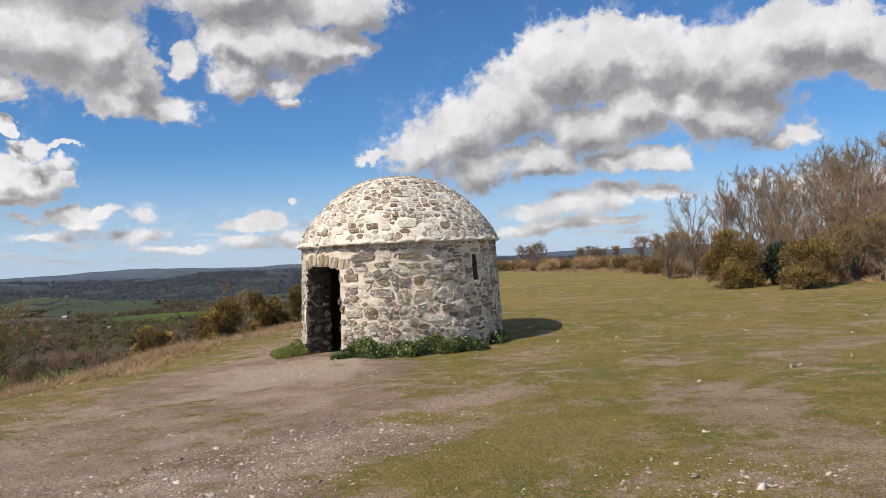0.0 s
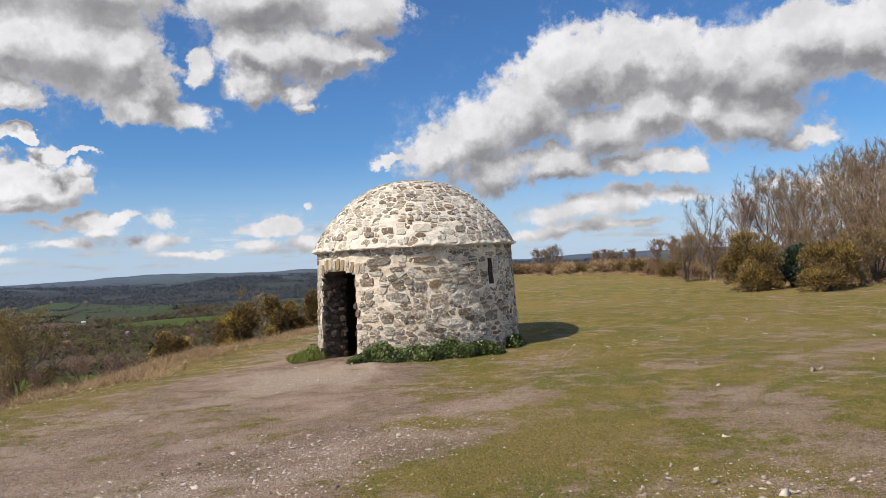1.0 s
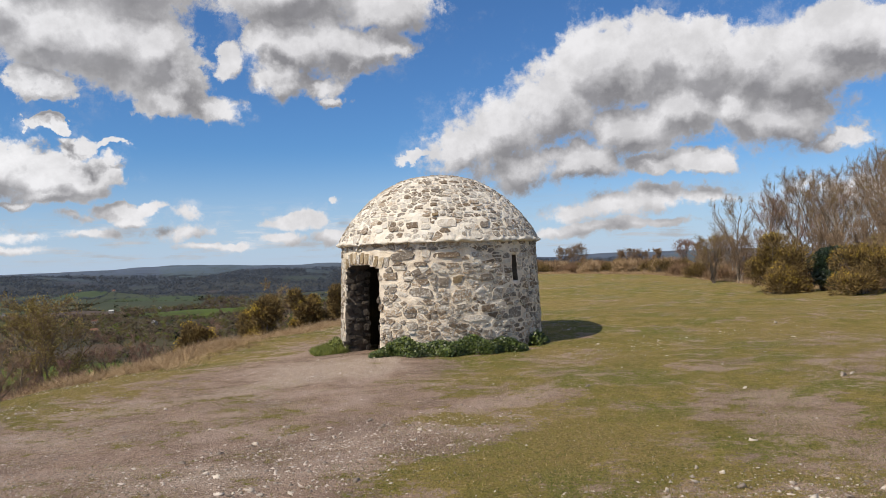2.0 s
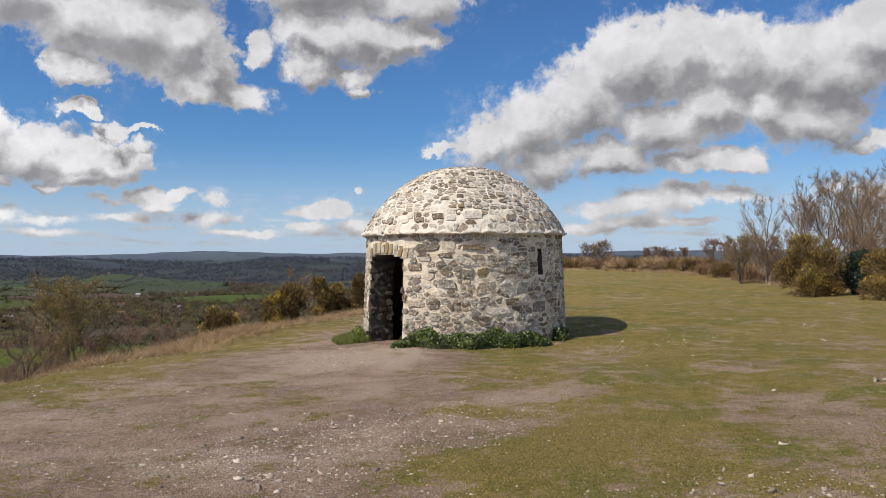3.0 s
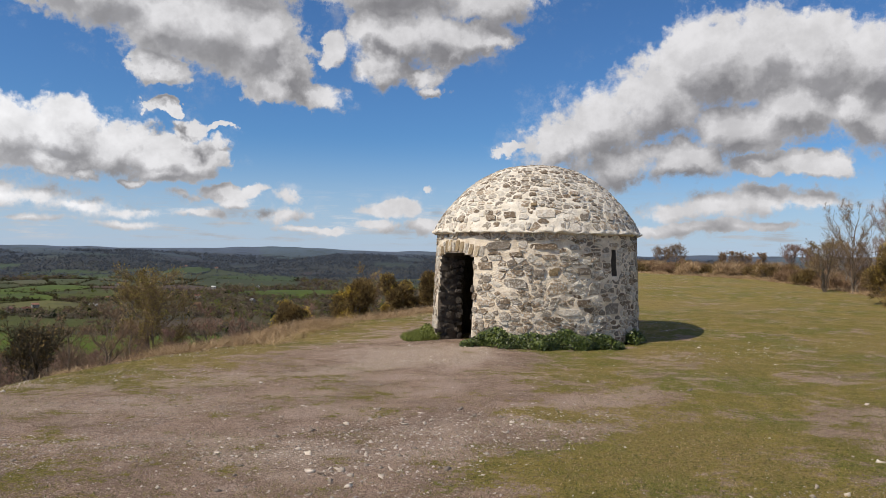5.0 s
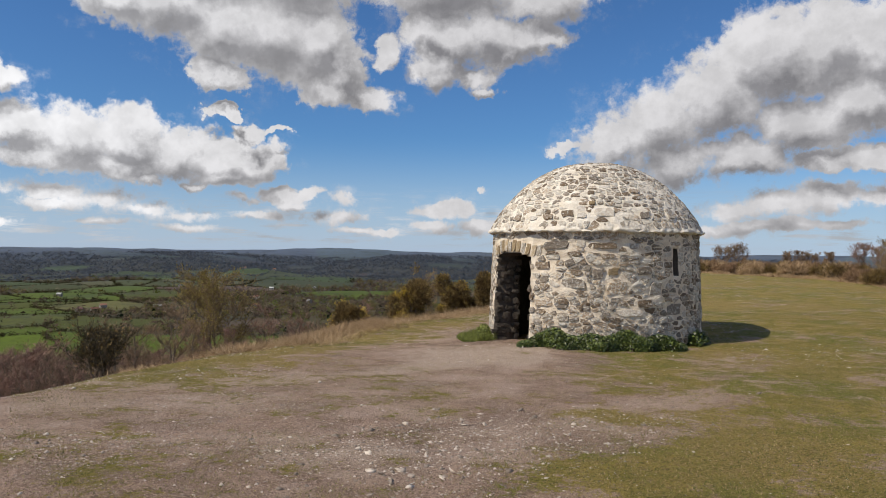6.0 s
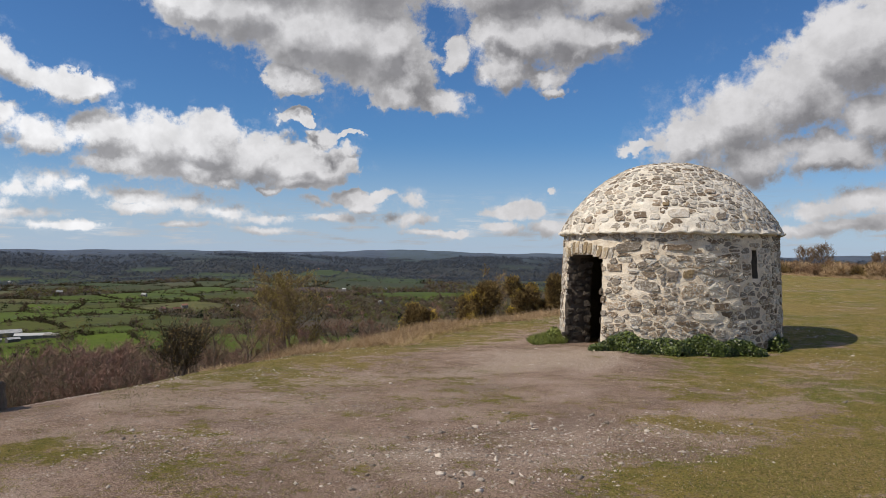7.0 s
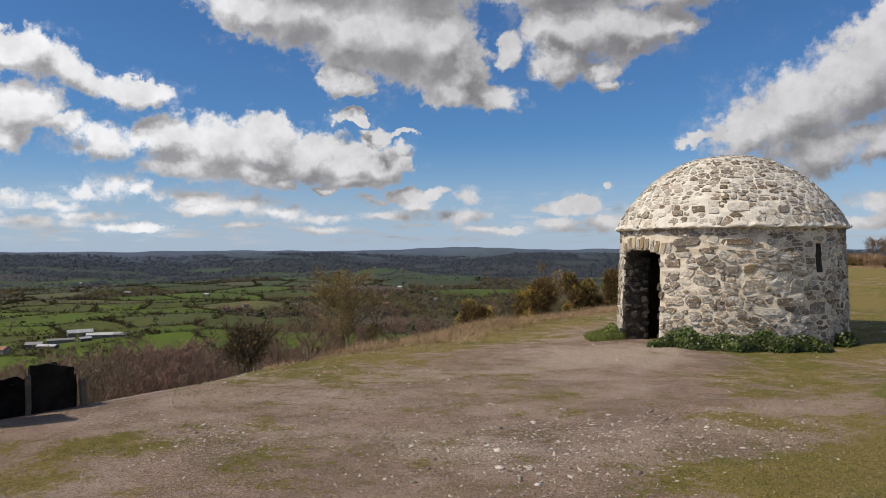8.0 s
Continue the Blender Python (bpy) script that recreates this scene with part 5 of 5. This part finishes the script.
# ivy along the foot of the hut
def ivy(label, deg0, deg1, deep, tall, count, seed, size, mat=ivy_leaf):
    rnd = np.random.RandomState(seed)
    thing = tagged(new("ivy_plant"), label, "ivy")
    mid = radians((deg0 + deg1) / 2)
    cx, cy = HUT.x + 2.25 * math.sin(mid), HUT.y - 2.25 * math.cos(mid)
    z0 = float(land(cx, cy))
    thing.location = (cx, cy, z0)
    deg = rnd.uniform(deg0, deg1, count)
    along = (deg - deg0) / (deg1 - deg0)
    h = tall * (0.78 + 0.22 * np.sin(along * 23 + seed) * np.sin(along * 7.3)) * np.clip(np.minimum(along, 1 - along) * 9, 0.35, 1)
    q = rnd.uniform(0, 3.14159, count)
    out = 2.09 + deep * (0.5 - 0.5 * np.cos(q)) * (0.8 + 0.2 * np.sin(along * 29))
    z = np.sin(q) ** 0.6 * h * rnd.uniform(0.55, 1.05, count)
    px, py = HUT.x + out * np.sin(np.radians(deg)), HUT.y - out * np.cos(np.radians(deg))
    pz = land(px, py) + z
    local = np.stack((px - cx, py - cy, pz - z0), -1)
    lift = np.stack((np.sin(np.radians(deg)) * 0.7, -np.cos(np.radians(deg)) * 0.7, np.full(count, 0.8)), -1)
    v, f = leaves(local, rnd.uniform(0.6, 1.2, count) * size, rnd, lift)
    tagged(mesh_object("leafage", v, f, mat, thing), "small dark green leaves")
    segs = []
    for i in range(26):
        j = rnd.randint(0, count)
        a = Vector(local[j])
        root = Vector((a.x * 0.97, a.y * 0.97, float(land(cx + a.x * 0.97, cy + a.y * 0.97)) - z0 - 0.02))
        segs.append((root, a, 0.006, 0.003))
    v, f = tubes(segs, 4)
    part("stem", v, f, bark, thing)


ivy("dense low dark green ivy along the foot of the hut", -30, 46, 0.42, 0.34, 13000, 3, 0.030)
ivy("small dark green plant at the foot of the hut", 56, 68, 0.25, 0.26, 900, 4, 0.034)
ivy("bright green weeds beside the hut doorway", -84, -63, 0.30, 0.30, 2600, 5, 0.024, weed_leaf)

k = 5200
deg, q = np.radians(rg.uniform(-90, -60, k)), 2.1 + 0.62 * rg.uniform(0, 1, k) ** 1.5
x, y = HUT.x + q * np.sin(deg), HUT.y - q * np.cos(deg)
blades("doorway_grass", x, y, rg.uniform(0.12, 0.36, k) * np.clip(1.25 - (q - 2.1) * 1.3, 0.3, 1), rg.uniform(0.008, 0.016, k), weed_leaf, "bright uncut grass beside the hut doorway", "grass", 0.45, 0.3)

# short grass on the turf
k = 900000
a, r = np.radians(rg.uniform(-44, 33, k)), 3.0 + 19 * rg.uniform(0, 1, k) ** 1.5
x, y = r * np.sin(a), r * np.cos(a)
worn_here = 0.75 * smooth(-1.6, 0.9, np.interp(y, (3, 5.2, 6.8, 8.5, 11, 13, 16), (-1.0, -0.75, -0.5, -0.1, -0.4, -1.4, -3.0)) - x) * (smooth(0.8, 2.8, x - brow(y)) * 0.85 + 0.15)
turf_spot = 0
turf_spot += np.exp(-(((x + 0.07) / 0.75) ** 2 + ((y - 5.70) / 0.50) ** 2))
turf_spot += np.exp(-(((x + 0.47) / 0.55) ** 2 + ((y - 7.65) / 0.35) ** 2))
turf_spot += np.exp(-(((x - 0.70) / 0.80) ** 2 + ((y - 6.27) / 0.60) ** 2))
worn_here = worn_here - 0.7 * turf_spot
green = (rg.rand(k) > worn_here + 0.15 + 0.3 * waves(x, y, 1.1, 8) + 0.25 * waves(x, y, 0.35, 15)) & (np.hypot(x - HUT.x, y - HUT.y) > 2.1) & (brow(y) - x < 0.6)
x, y = x[green], y[green]
lush = rg.rand(len(x)) < 0.62
blades("turf_grass", x[lush], y[lush], rg.uniform(0.018, 0.05, lush.sum()), rg.uniform(0.005, 0.010, lush.sum()), grass_green, "short cropped green grass of the hilltop turf", "grass", 0.9, 0.2)
blades("dry_turf", x[~lush], y[~lush], rg.uniform(0.014, 0.045, (~lush).sum()), rg.uniform(0.005, 0.009, (~lush).sum()), dry_grass, "dry straw in the hilltop turf", "grass", 1.1, 0.2)

# flints: a few large ones lie singly, the small ones everywhere
FLINT_V, FLINT_F = ico(1)
CHIP_V = np.array(((1, 0, 0), (-1, 0, 0), (0, 1, 0), (0, -1, 0), (0, 0, 1), (0, 0, -1.0)))
CHIP_F = np.array(((0, 2, 4), (2, 1, 4), (1, 3, 4), (3, 0, 4), (2, 0, 5), (1, 2, 5), (3, 1, 5), (0, 3, 5)))


def flint_mesh(rnd, size):
    v = FLINT_V * rnd.uniform(0.15, 1.7, (len(FLINT_V), 1)) ** 1.3 * np.array((rnd.uniform(0.9, 1.7), rnd.uniform(0.4, 0.8), rnd.uniform(0.45, 0.95))) * size * 0.62
    turn_ = Euler(rnd.uniform(-0.6, 0.6, 3)).to_matrix()
    return v @ np.array(turn_)


spots = ((-1.07, 7.53, 0.055), (0.21, 7.82, 0.045), (4.22, 9.08, 0.075), (4.38, 9.22, 0.06), (-1.75, 5.31, 0.07), (-1.62, 5.20, 0.05), (-1.39, 5.37, 0.05), (-1.95, 5.25, 0.045), (-2.0, 7.3, 0.05), (-2.2, 6.9, 0.06), (1.35, 5.08, 0.05), (1.6, 4.9, 0.06),
         (1.1, 4.8, 0.05), (1.97, 4.6, 0.05), (2.4, 4.75, 0.05), (1.45, 5.4, 0.035), (-1.5, 7.1, 0.05), (-0.7, 7.2, 0.04), (-1.72, 5.01, 0.06), (-1.41, 5.17, 0.05), (-1.85, 5.19, 0.065), (-1.59, 4.96, 0.05), (-1.77, 4.74, 0.05), (-1.67, 7.03, 0.065), (-1.47, 7.26, 0.06), (-0.71, 6.87, 0.045), (-2.09, 7.65, 0.05), (-1.27, 7.83, 0.05), (-2.43, 5.05, 0.04), (-2.13, 5.69, 0.05), (-2.89, 5.41, 0.04), (1.12, 4.93, 0.05), (1.59, 5.24, 0.045), (2.14, 4.62, 0.05), (1.9, 4.56, 0.06), (2.9, 8.6, 0.05), (1.2, 9.1, 0.045), (2.6, 7.2, 0.04), (5.0, 8.4, 0.06), (5.3, 9.7, 0.055), (3.4, 5.9, 0.035), (3.0, 6.4, 0.03), (4.6, 7.1, 0.04), (2.1, 6.1, 0.035), (6.8, 12.4, 0.06), (7.4, 13.0, 0.05), (5.6, 13.8, 0.055), (4.4, 12.0, 0.045), (3.3, 10.6, 0.04), (8.6, 15.1, 0.06), (6.2, 16.2, 0.06), (-3.2, 11.6, 0.06), (-4.0, 9.0, 0.05))
for i, (x, y, size) in enumerate(spots):
    size *= 0.8
    ob = mesh_object("flint", flint_mesh(rg, size), FLINT_F, flint)
    ob.location = (x, y, float(land(x, y)) + size * 0.2)
    tagged(ob, "pale broken flint lying on the worn turf", "stone", "loose flints")
k = 95000
a, r = np.radians(rg.uniform(-46, 33, k)), 1.5 + 18.4 * rg.uniform(0, 1, k) ** 1.35
x, y = r * np.sin(a), r * np.cos(a)
heap_share = 0.012 + 0.03 * smooth(-1.2, 0.8, np.interp(y, (3, 5.2, 6.8, 8.5, 11, 13, 16), (-1.0, -0.75, -0.5, -0.1, -0.4, -1.4, -3.0)) - x) + 0.4 * np.exp(-(((x + 2.2) / 1.0) ** 2 + ((y - 5.6) / 0.8) ** 2)) + 0.5 * np.exp(-(((x + 1.3) / 1.0) ** 2 + ((y - 7.0) / 0.7) ** 2)) + 0.5 * np.exp(-(((x - 1.7) / 0.9) ** 2 + ((y - 4.8) / 0.45) ** 2))
heap_share += 0.5 * np.exp(-(((x + 4.6) / 0.9) ** 2 + ((y - 5.4) / 0.6) ** 2)) + 0.55 * np.exp(-(((x + 2.8) / 1.3) ** 2 + ((y - 12.4) / 1.2) ** 2)) + 0.5 * smooth(0.35, 0.8, waves(x, y, 2.6, 10))
lie = (rg.rand(k) < heap_share) & (np.hypot(x - HUT.x, y - HUT.y) > 2.2) & (brow(y) - x < 0.5)
x, y = x[lie], y[lie]
size = np.clip(rg.lognormal(-4.9, 0.5, len(x)), 0.004, 0.035)
V = CHIP_V[None] * rg.uniform(0.45, 1.4, (len(x), len(CHIP_V), 1)) * np.stack((rg.uniform(0.8, 1.5, len(x)), rg.uniform(0.7, 1.2, len(x)), rg.uniform(0.35, 0.7, len(x))), -1)[:, None, :] * size[:, None, None]
turn = rg.uniform(0, 6.28, len(x))
V = np.stack((V[..., 0] * np.cos(turn)[:, None] - V[..., 1] * np.sin(turn)[:, None], V[..., 0] * np.sin(turn)[:, None] + V[..., 1] * np.cos(turn)[:, None], V[..., 2]), -1)
V = V + np.stack((x, y, land(x, y) + size * 0.15), -1)[:, None, :]
tagged(mesh_object("gravel", V.reshape(-1, 3), (CHIP_F[None] + (np.arange(len(x)) * len(CHIP_V))[:, None, None]).reshape(-1, 3), flint), "scattered pale flint gravel on bare soil", "gravel", "", "stuff")


# fine chips crowd together on the bare soil
k = 200000
a, r = np.radians(rg.uniform(-50, 20, k)), 3.6 + 8.5 * rg.uniform(0, 1, k) ** 1.3
x, y = r * np.sin(a), r * np.cos(a)
bare = smooth(-1.0, 0.8, np.interp(y, (3, 5.2, 6.8, 8.5, 11, 13, 16), (-1.0, -0.75, -0.5, -0.1, -0.4, -1.4, -3.0)) - x)
share = bare * (0.025 + 0.85 * smooth(0.1, 0.8, waves(x, y, 1.6, 10) + 0.5 * waves(x, y, 0.5, 16))) + 0.2 * np.exp(-(((x - 1.7) / 0.9) ** 2 + ((y - 4.8) / 0.45) ** 2))
lie = (rg.rand(k) < share) & (np.hypot(x - HUT.x, y - HUT.y) > 2.2) & (brow(y) - x < 0.5)
x, y = x[lie], y[lie]
size = rg.uniform(0.003, 0.0095, len(x)) * np.where(rg.rand(len(x)) < 0.05, 2.0, 1.0)
turn = rg.uniform(0, 6.28, len(x))[:, None] + np.array((0, 2.1, 4.2)) + rg.uniform(-0.5, 0.5, (len(x), 3))
reach_ = size[:, None] * rg.uniform(0.6, 1.5, (len(x), 3))
foot = np.stack((reach_ * np.cos(turn), reach_ * np.sin(turn), np.full(turn.shape, -0.003)), -1)
peak = np.stack((rg.uniform(-0.5, 0.5, len(x)) * size, rg.uniform(-0.5, 0.5, len(x)) * size, size * rg.uniform(0.25, 0.8, len(x))), -1)[:, None, :]
V = np.concatenate((foot, peak), 1) + np.stack((x, y, land(x, y)), -1)[:, None, :]
tagged(mesh_object("stone_chips", V.reshape(-1, 3), (np.array(((0, 1, 3), (1, 2, 3), (2, 0, 3)))[None] + (np.arange(len(x)) * 4)[:, None, None]).reshape(-1, 3), chip_stone), "fine pale stone chips trodden into bare soil", "gravel", "", "stuff")
# small green tufts that hold on in the soil
cx, cy = rg.uniform(-7, 0.5, 130), rg.uniform(4.2, 11, 130)
keep = (brow(cy) - cx < 0.2) & (waves(cx, cy, 3.0, 18) > -0.25)
cx, cy = cx[keep], cy[keep]
who = rg.randint(0, len(cx), 26000)
wide = rg.uniform(0.06, 0.2, len(cx))[who]
x, y = cx[who] + rg.normal(size=len(who)) * wide * 1.3, cy[who] + rg.normal(size=len(who)) * wide
blades("grass_tufts", x, y, rg.uniform(0.015, 0.045, len(x)), rg.uniform(0.005, 0.010, len(x)), grass_green, "small green grass tufts on the bare soil", "grass", 0.9, 0.2)
k = 70000
x, y = rg.uniform(-6.6, -2.4, k), rg.uniform(3.4, 5.8, k)
grown = (waves(x, y, 1.5, 14) + 0.4 * waves(x, y, 0.4, 3) + rg.normal(scale=0.15, size=k) > 0.18) & (y + 0.25 * (x + 4) < 5.4)
x, y = x[grown], y[grown]
blades("turf_patches", x, y, rg.uniform(0.015, 0.04, len(x)), rg.uniform(0.005, 0.009, len(x)), grass_green, "thin green turf patches on trodden soil", "grass", 0.9, 0.2)


# ---- the low black enclosure on the brow ----
def box_mesh(a, b, jag, rnd):
    """A board from corner a to corner b with an uneven top edge."""
    bm = bmesh.new()
    bmesh.ops.create_cube(bm, size=1.0)
    for v in bm.verts:
        v.co = Vector([a[i] + (b[i] - a[i]) * (v.co[i] + 0.5) for i in range(3)])
    bmesh.ops.subdivide_edges(bm, edges=bm.edges[:], cuts=4, use_grid_fill=True)
    rows = {}
    for v in bm.verts:
        bump = rows.setdefault((round(v.co.x, 2), round(v.co.y, 2)), rnd.uniform(-jag, jag))
        v.co.z += bump * max(0, (v.co.z - a[2]) / (b[2] - a[2])) ** 4
        v.co += Vector((rnd.uniform(-1, 1), rnd.uniform(-1, 1), 0)) * 0.006
    return bm


def bm_part(name, bm, mat, parent, label=""):
    me = bpy.data.meshes.new(name)
    bm.to_mesh(me)
    bm.free()
    me.materials.append(mat)
    ob = new(name, me)
    ob.parent = parent
    return tagged(ob, label)


pen = tagged(new("board_enclosure"), "low broken enclosure of blackened boards on bare ground", "enclosure")
pen.matrix_world = pose(-7.11, 5.97, float(land(-7.25, 6.2)) - 0.09, 0, 0, 66) @ Matrix.Diagonal((1.06, 1.06, 1.04, 1))
rb = random.Random(2)
for i in range(4):
    x0 = -0.05 - i * 0.42
    bm_part("board", box_mesh((x0 - 0.41, -0.02, -0.1), (x0, 0.03, 0.54 - 0.07 * (i > 0) + rb.uniform(-0.02, 0.02)), 0.05, rb), old_iron, pen)
for i in range(5):
    y0 = 0.04 + i * 0.165
    bm_part("board", box_mesh((-0.06, y0, -0.25), (-0.01, y0 + 0.15, 0.46 + rb.uniform(-0.03, 0.03)), 0.02, rb), old_iron, pen)
for i in range(3):
    y0 = 0.15 - i * 0.2
    bm_part("board", box_mesh((-1.25, y0 - 0.19, -0.3), (-1.20, y0, 1.34 + rb.uniform(-0.04, 0.04)), 0.04, rb), old_iron, pen)
bm_part("batten", box_mesh((-0.50, -0.045, -0.05), (-0.455, -0.022, 0.50), 0.02, rb), bark, pen, "grey weathered batten")
bm_part("rail", box_mesh((-1.5, 0.03, 0.30), (-0.06, 0.06, 0.36), 0.0, rb), old_iron, pen)
bm = box_mesh((0.03, -0.04, -0.12), (0.085, 0.02, 0.40), 0.01, rb)
bmesh.ops.rotate(bm, cent=(0, 0, 0), matrix=Matrix.Rotation(radians(-4), 3, "Y"), verts=bm.verts[:])
bm_part("post", bm, bark, pen, "leaning weathered wooden post")


# ---- farm and houses in the valley ----
roof_grey = mottled("sheet_roofing", (0.26, 0.26, 0.26), (0.50, 0.50, 0.48), 0.4, 0.6, 0.0, 0, 0.6)
roof_red = mottled("clay_roof_tiles", (0.16, 0.075, 0.05), (0.30, 0.15, 0.10), 0.4, 0.8, 0.0, 0, 0.5)
render_white = mottled("white_render", (0.20, 0.19, 0.175), (0.36, 0.34, 0.31), 0.4, 0.9, 0.0, 0, 0.4)
shed_dark = mottled("dark_cladding", (0.07, 0.065, 0.06), (0.18, 0.17, 0.16), 0.4, 0.9, 0.0, 0, 0.5)
pane_dark = mottled("dark_window_panes", (0.02, 0.022, 0.025), (0.05, 0.055, 0.06), 0.4, 0.3, 0.0, 0, 0.3)


def building(name, label, long, wide, tall, pitch, wall_mat, roof_mat, windows, group):
    thing = tagged(new(name), label, "building", group)
    a, b, t, p = long / 2, wide / 2, tall, tall + pitch
    part("wall", [(-a, -b, -3), (a, -b, -3), (a, b, -3), (-a, b, -3), (-a, -b, t), (a, -b, t), (a, b, t), (-a, b, t), (-a, 0, p), (a, 0, p)],
         [(0, 1, 5, 4), (1, 2, 6, 9, 5), (2, 3, 7, 6), (3, 0, 4, 8, 7), (0, 3, 2, 1)], wall_mat, thing)
    e, lo = 0.4, t - 0.4 * pitch / b
    verts = []
    for up in (0.05, 0.35):
        verts += [(-a - e, -b - e, lo + up), (a + e, -b - e, lo + up), (a + e, 0, p + up), (-a - e, 0, p + up), (a + e, b + e, lo + up), (-a - e, b + e, lo + up)]
    part("roof", verts, [(0, 1, 2, 3), (3, 2, 4, 5), (6, 9, 8, 7), (9, 11, 10, 8), (0, 6, 7, 1), (5, 4, 10, 11), (0, 3, 9, 6), (3, 5, 11, 9), (1, 7, 8, 2), (2, 8, 10, 4)], roof_mat, thing)
    for i in range(windows):
        x = -a + (i + 0.5) * long / windows
        for side in (-1, 1):
            part("window", [(x + u, side * (b + v), z) for v in (-0.1, 0.06) for u, z in ((-0.7, tall * 0.35), (0.7, tall * 0.35), (0.7, tall * 0.75), (-0.7, tall * 0.75))],
                 [(0, 1, 2, 3), (4, 5, 6, 7), (0, 1, 5, 4), (2, 3, 7, 6), (1, 2, 6, 5), (0, 3, 7, 4)], pane_dark, thing)
    return thing


def stand(thing, az_deg, far_, turned):
    x, y = far_ * math.sin(radians(az_deg)), far_ * math.cos(radians(az_deg))
    thing.matrix_world = pose(x, y, float(land(x, y)), 0, 0, turned)


stand(building("barn", "long pale-roofed farm barn among leafless trees", 34, 11, 3.5, 2, shed_dark, roof_grey, 0, "farm buildings"), -48.7, 885, 40)
stand(building("barn", "long white-roofed farm shed beside the yard", 26, 8, 3, 1.6, shed_dark, render_white, 0, "farm buildings"), -51.4, 880, 52)
stand(building("barn", "dark open farm shed beside the yard", 15, 10, 5, 2, shed_dark, roof_grey, 0, "farm buildings"), -53.0, 850, 45)
stand(building("barn", "small dark farm shed beside the yard", 12, 7, 3, 1.5, shed_dark, roof_grey, 0, "farm buildings"), -49.9, 868, 75)
stand(building("barn", "small pale-roofed farm shed beside the yard", 14, 7, 3, 1.5, shed_dark, render_white, 0, "farm buildings"), -47.6, 875, 20)
stand(building("barn", "low grey farm shed beside the yard", 20, 8, 3, 1.6, shed_dark, roof_grey, 0, "farm buildings"), -52.2, 835, 15)
stand(building("barn", "grey-roofed farm barn in the valley", 26, 12, 5, 3, shed_dark, roof_grey, 0, "farm buildings"), -50.2, 930, 60)
stand(building("barn", "grey-roofed farm barn in the valley", 22, 12, 5, 3, render_white, roof_red, 0, "farm buildings"), -55.2, 830, 20)
house = building("house", "small pale rendered house among valley trees", 12, 8, 5, 3, render_white, roof_grey, 3, "valley houses")
stand(house, -35.4, 1330, 30)
red_house = building("house", "small brick-roofed house among valley trees", 13, 8, 5, 3, render_white, roof_red, 3, "valley houses")
stand(red_house, -39.5, 1290, 60)
for i in range(18):
    az_, far_ = rt.uniform(-55, -10), rt.uniform(1200, 2900)
    x, y = far_ * math.sin(radians(az_)), far_ * math.cos(radians(az_))
    size = rt.uniform(0.7, 1.1)
    copy_thing(rt.choice((house, red_house)), pose(x, y, float(land(x, y)) + 1.0, 0, 0, rt.uniform(0, 180)) @ Matrix.Diagonal((size, size, size, 1)))
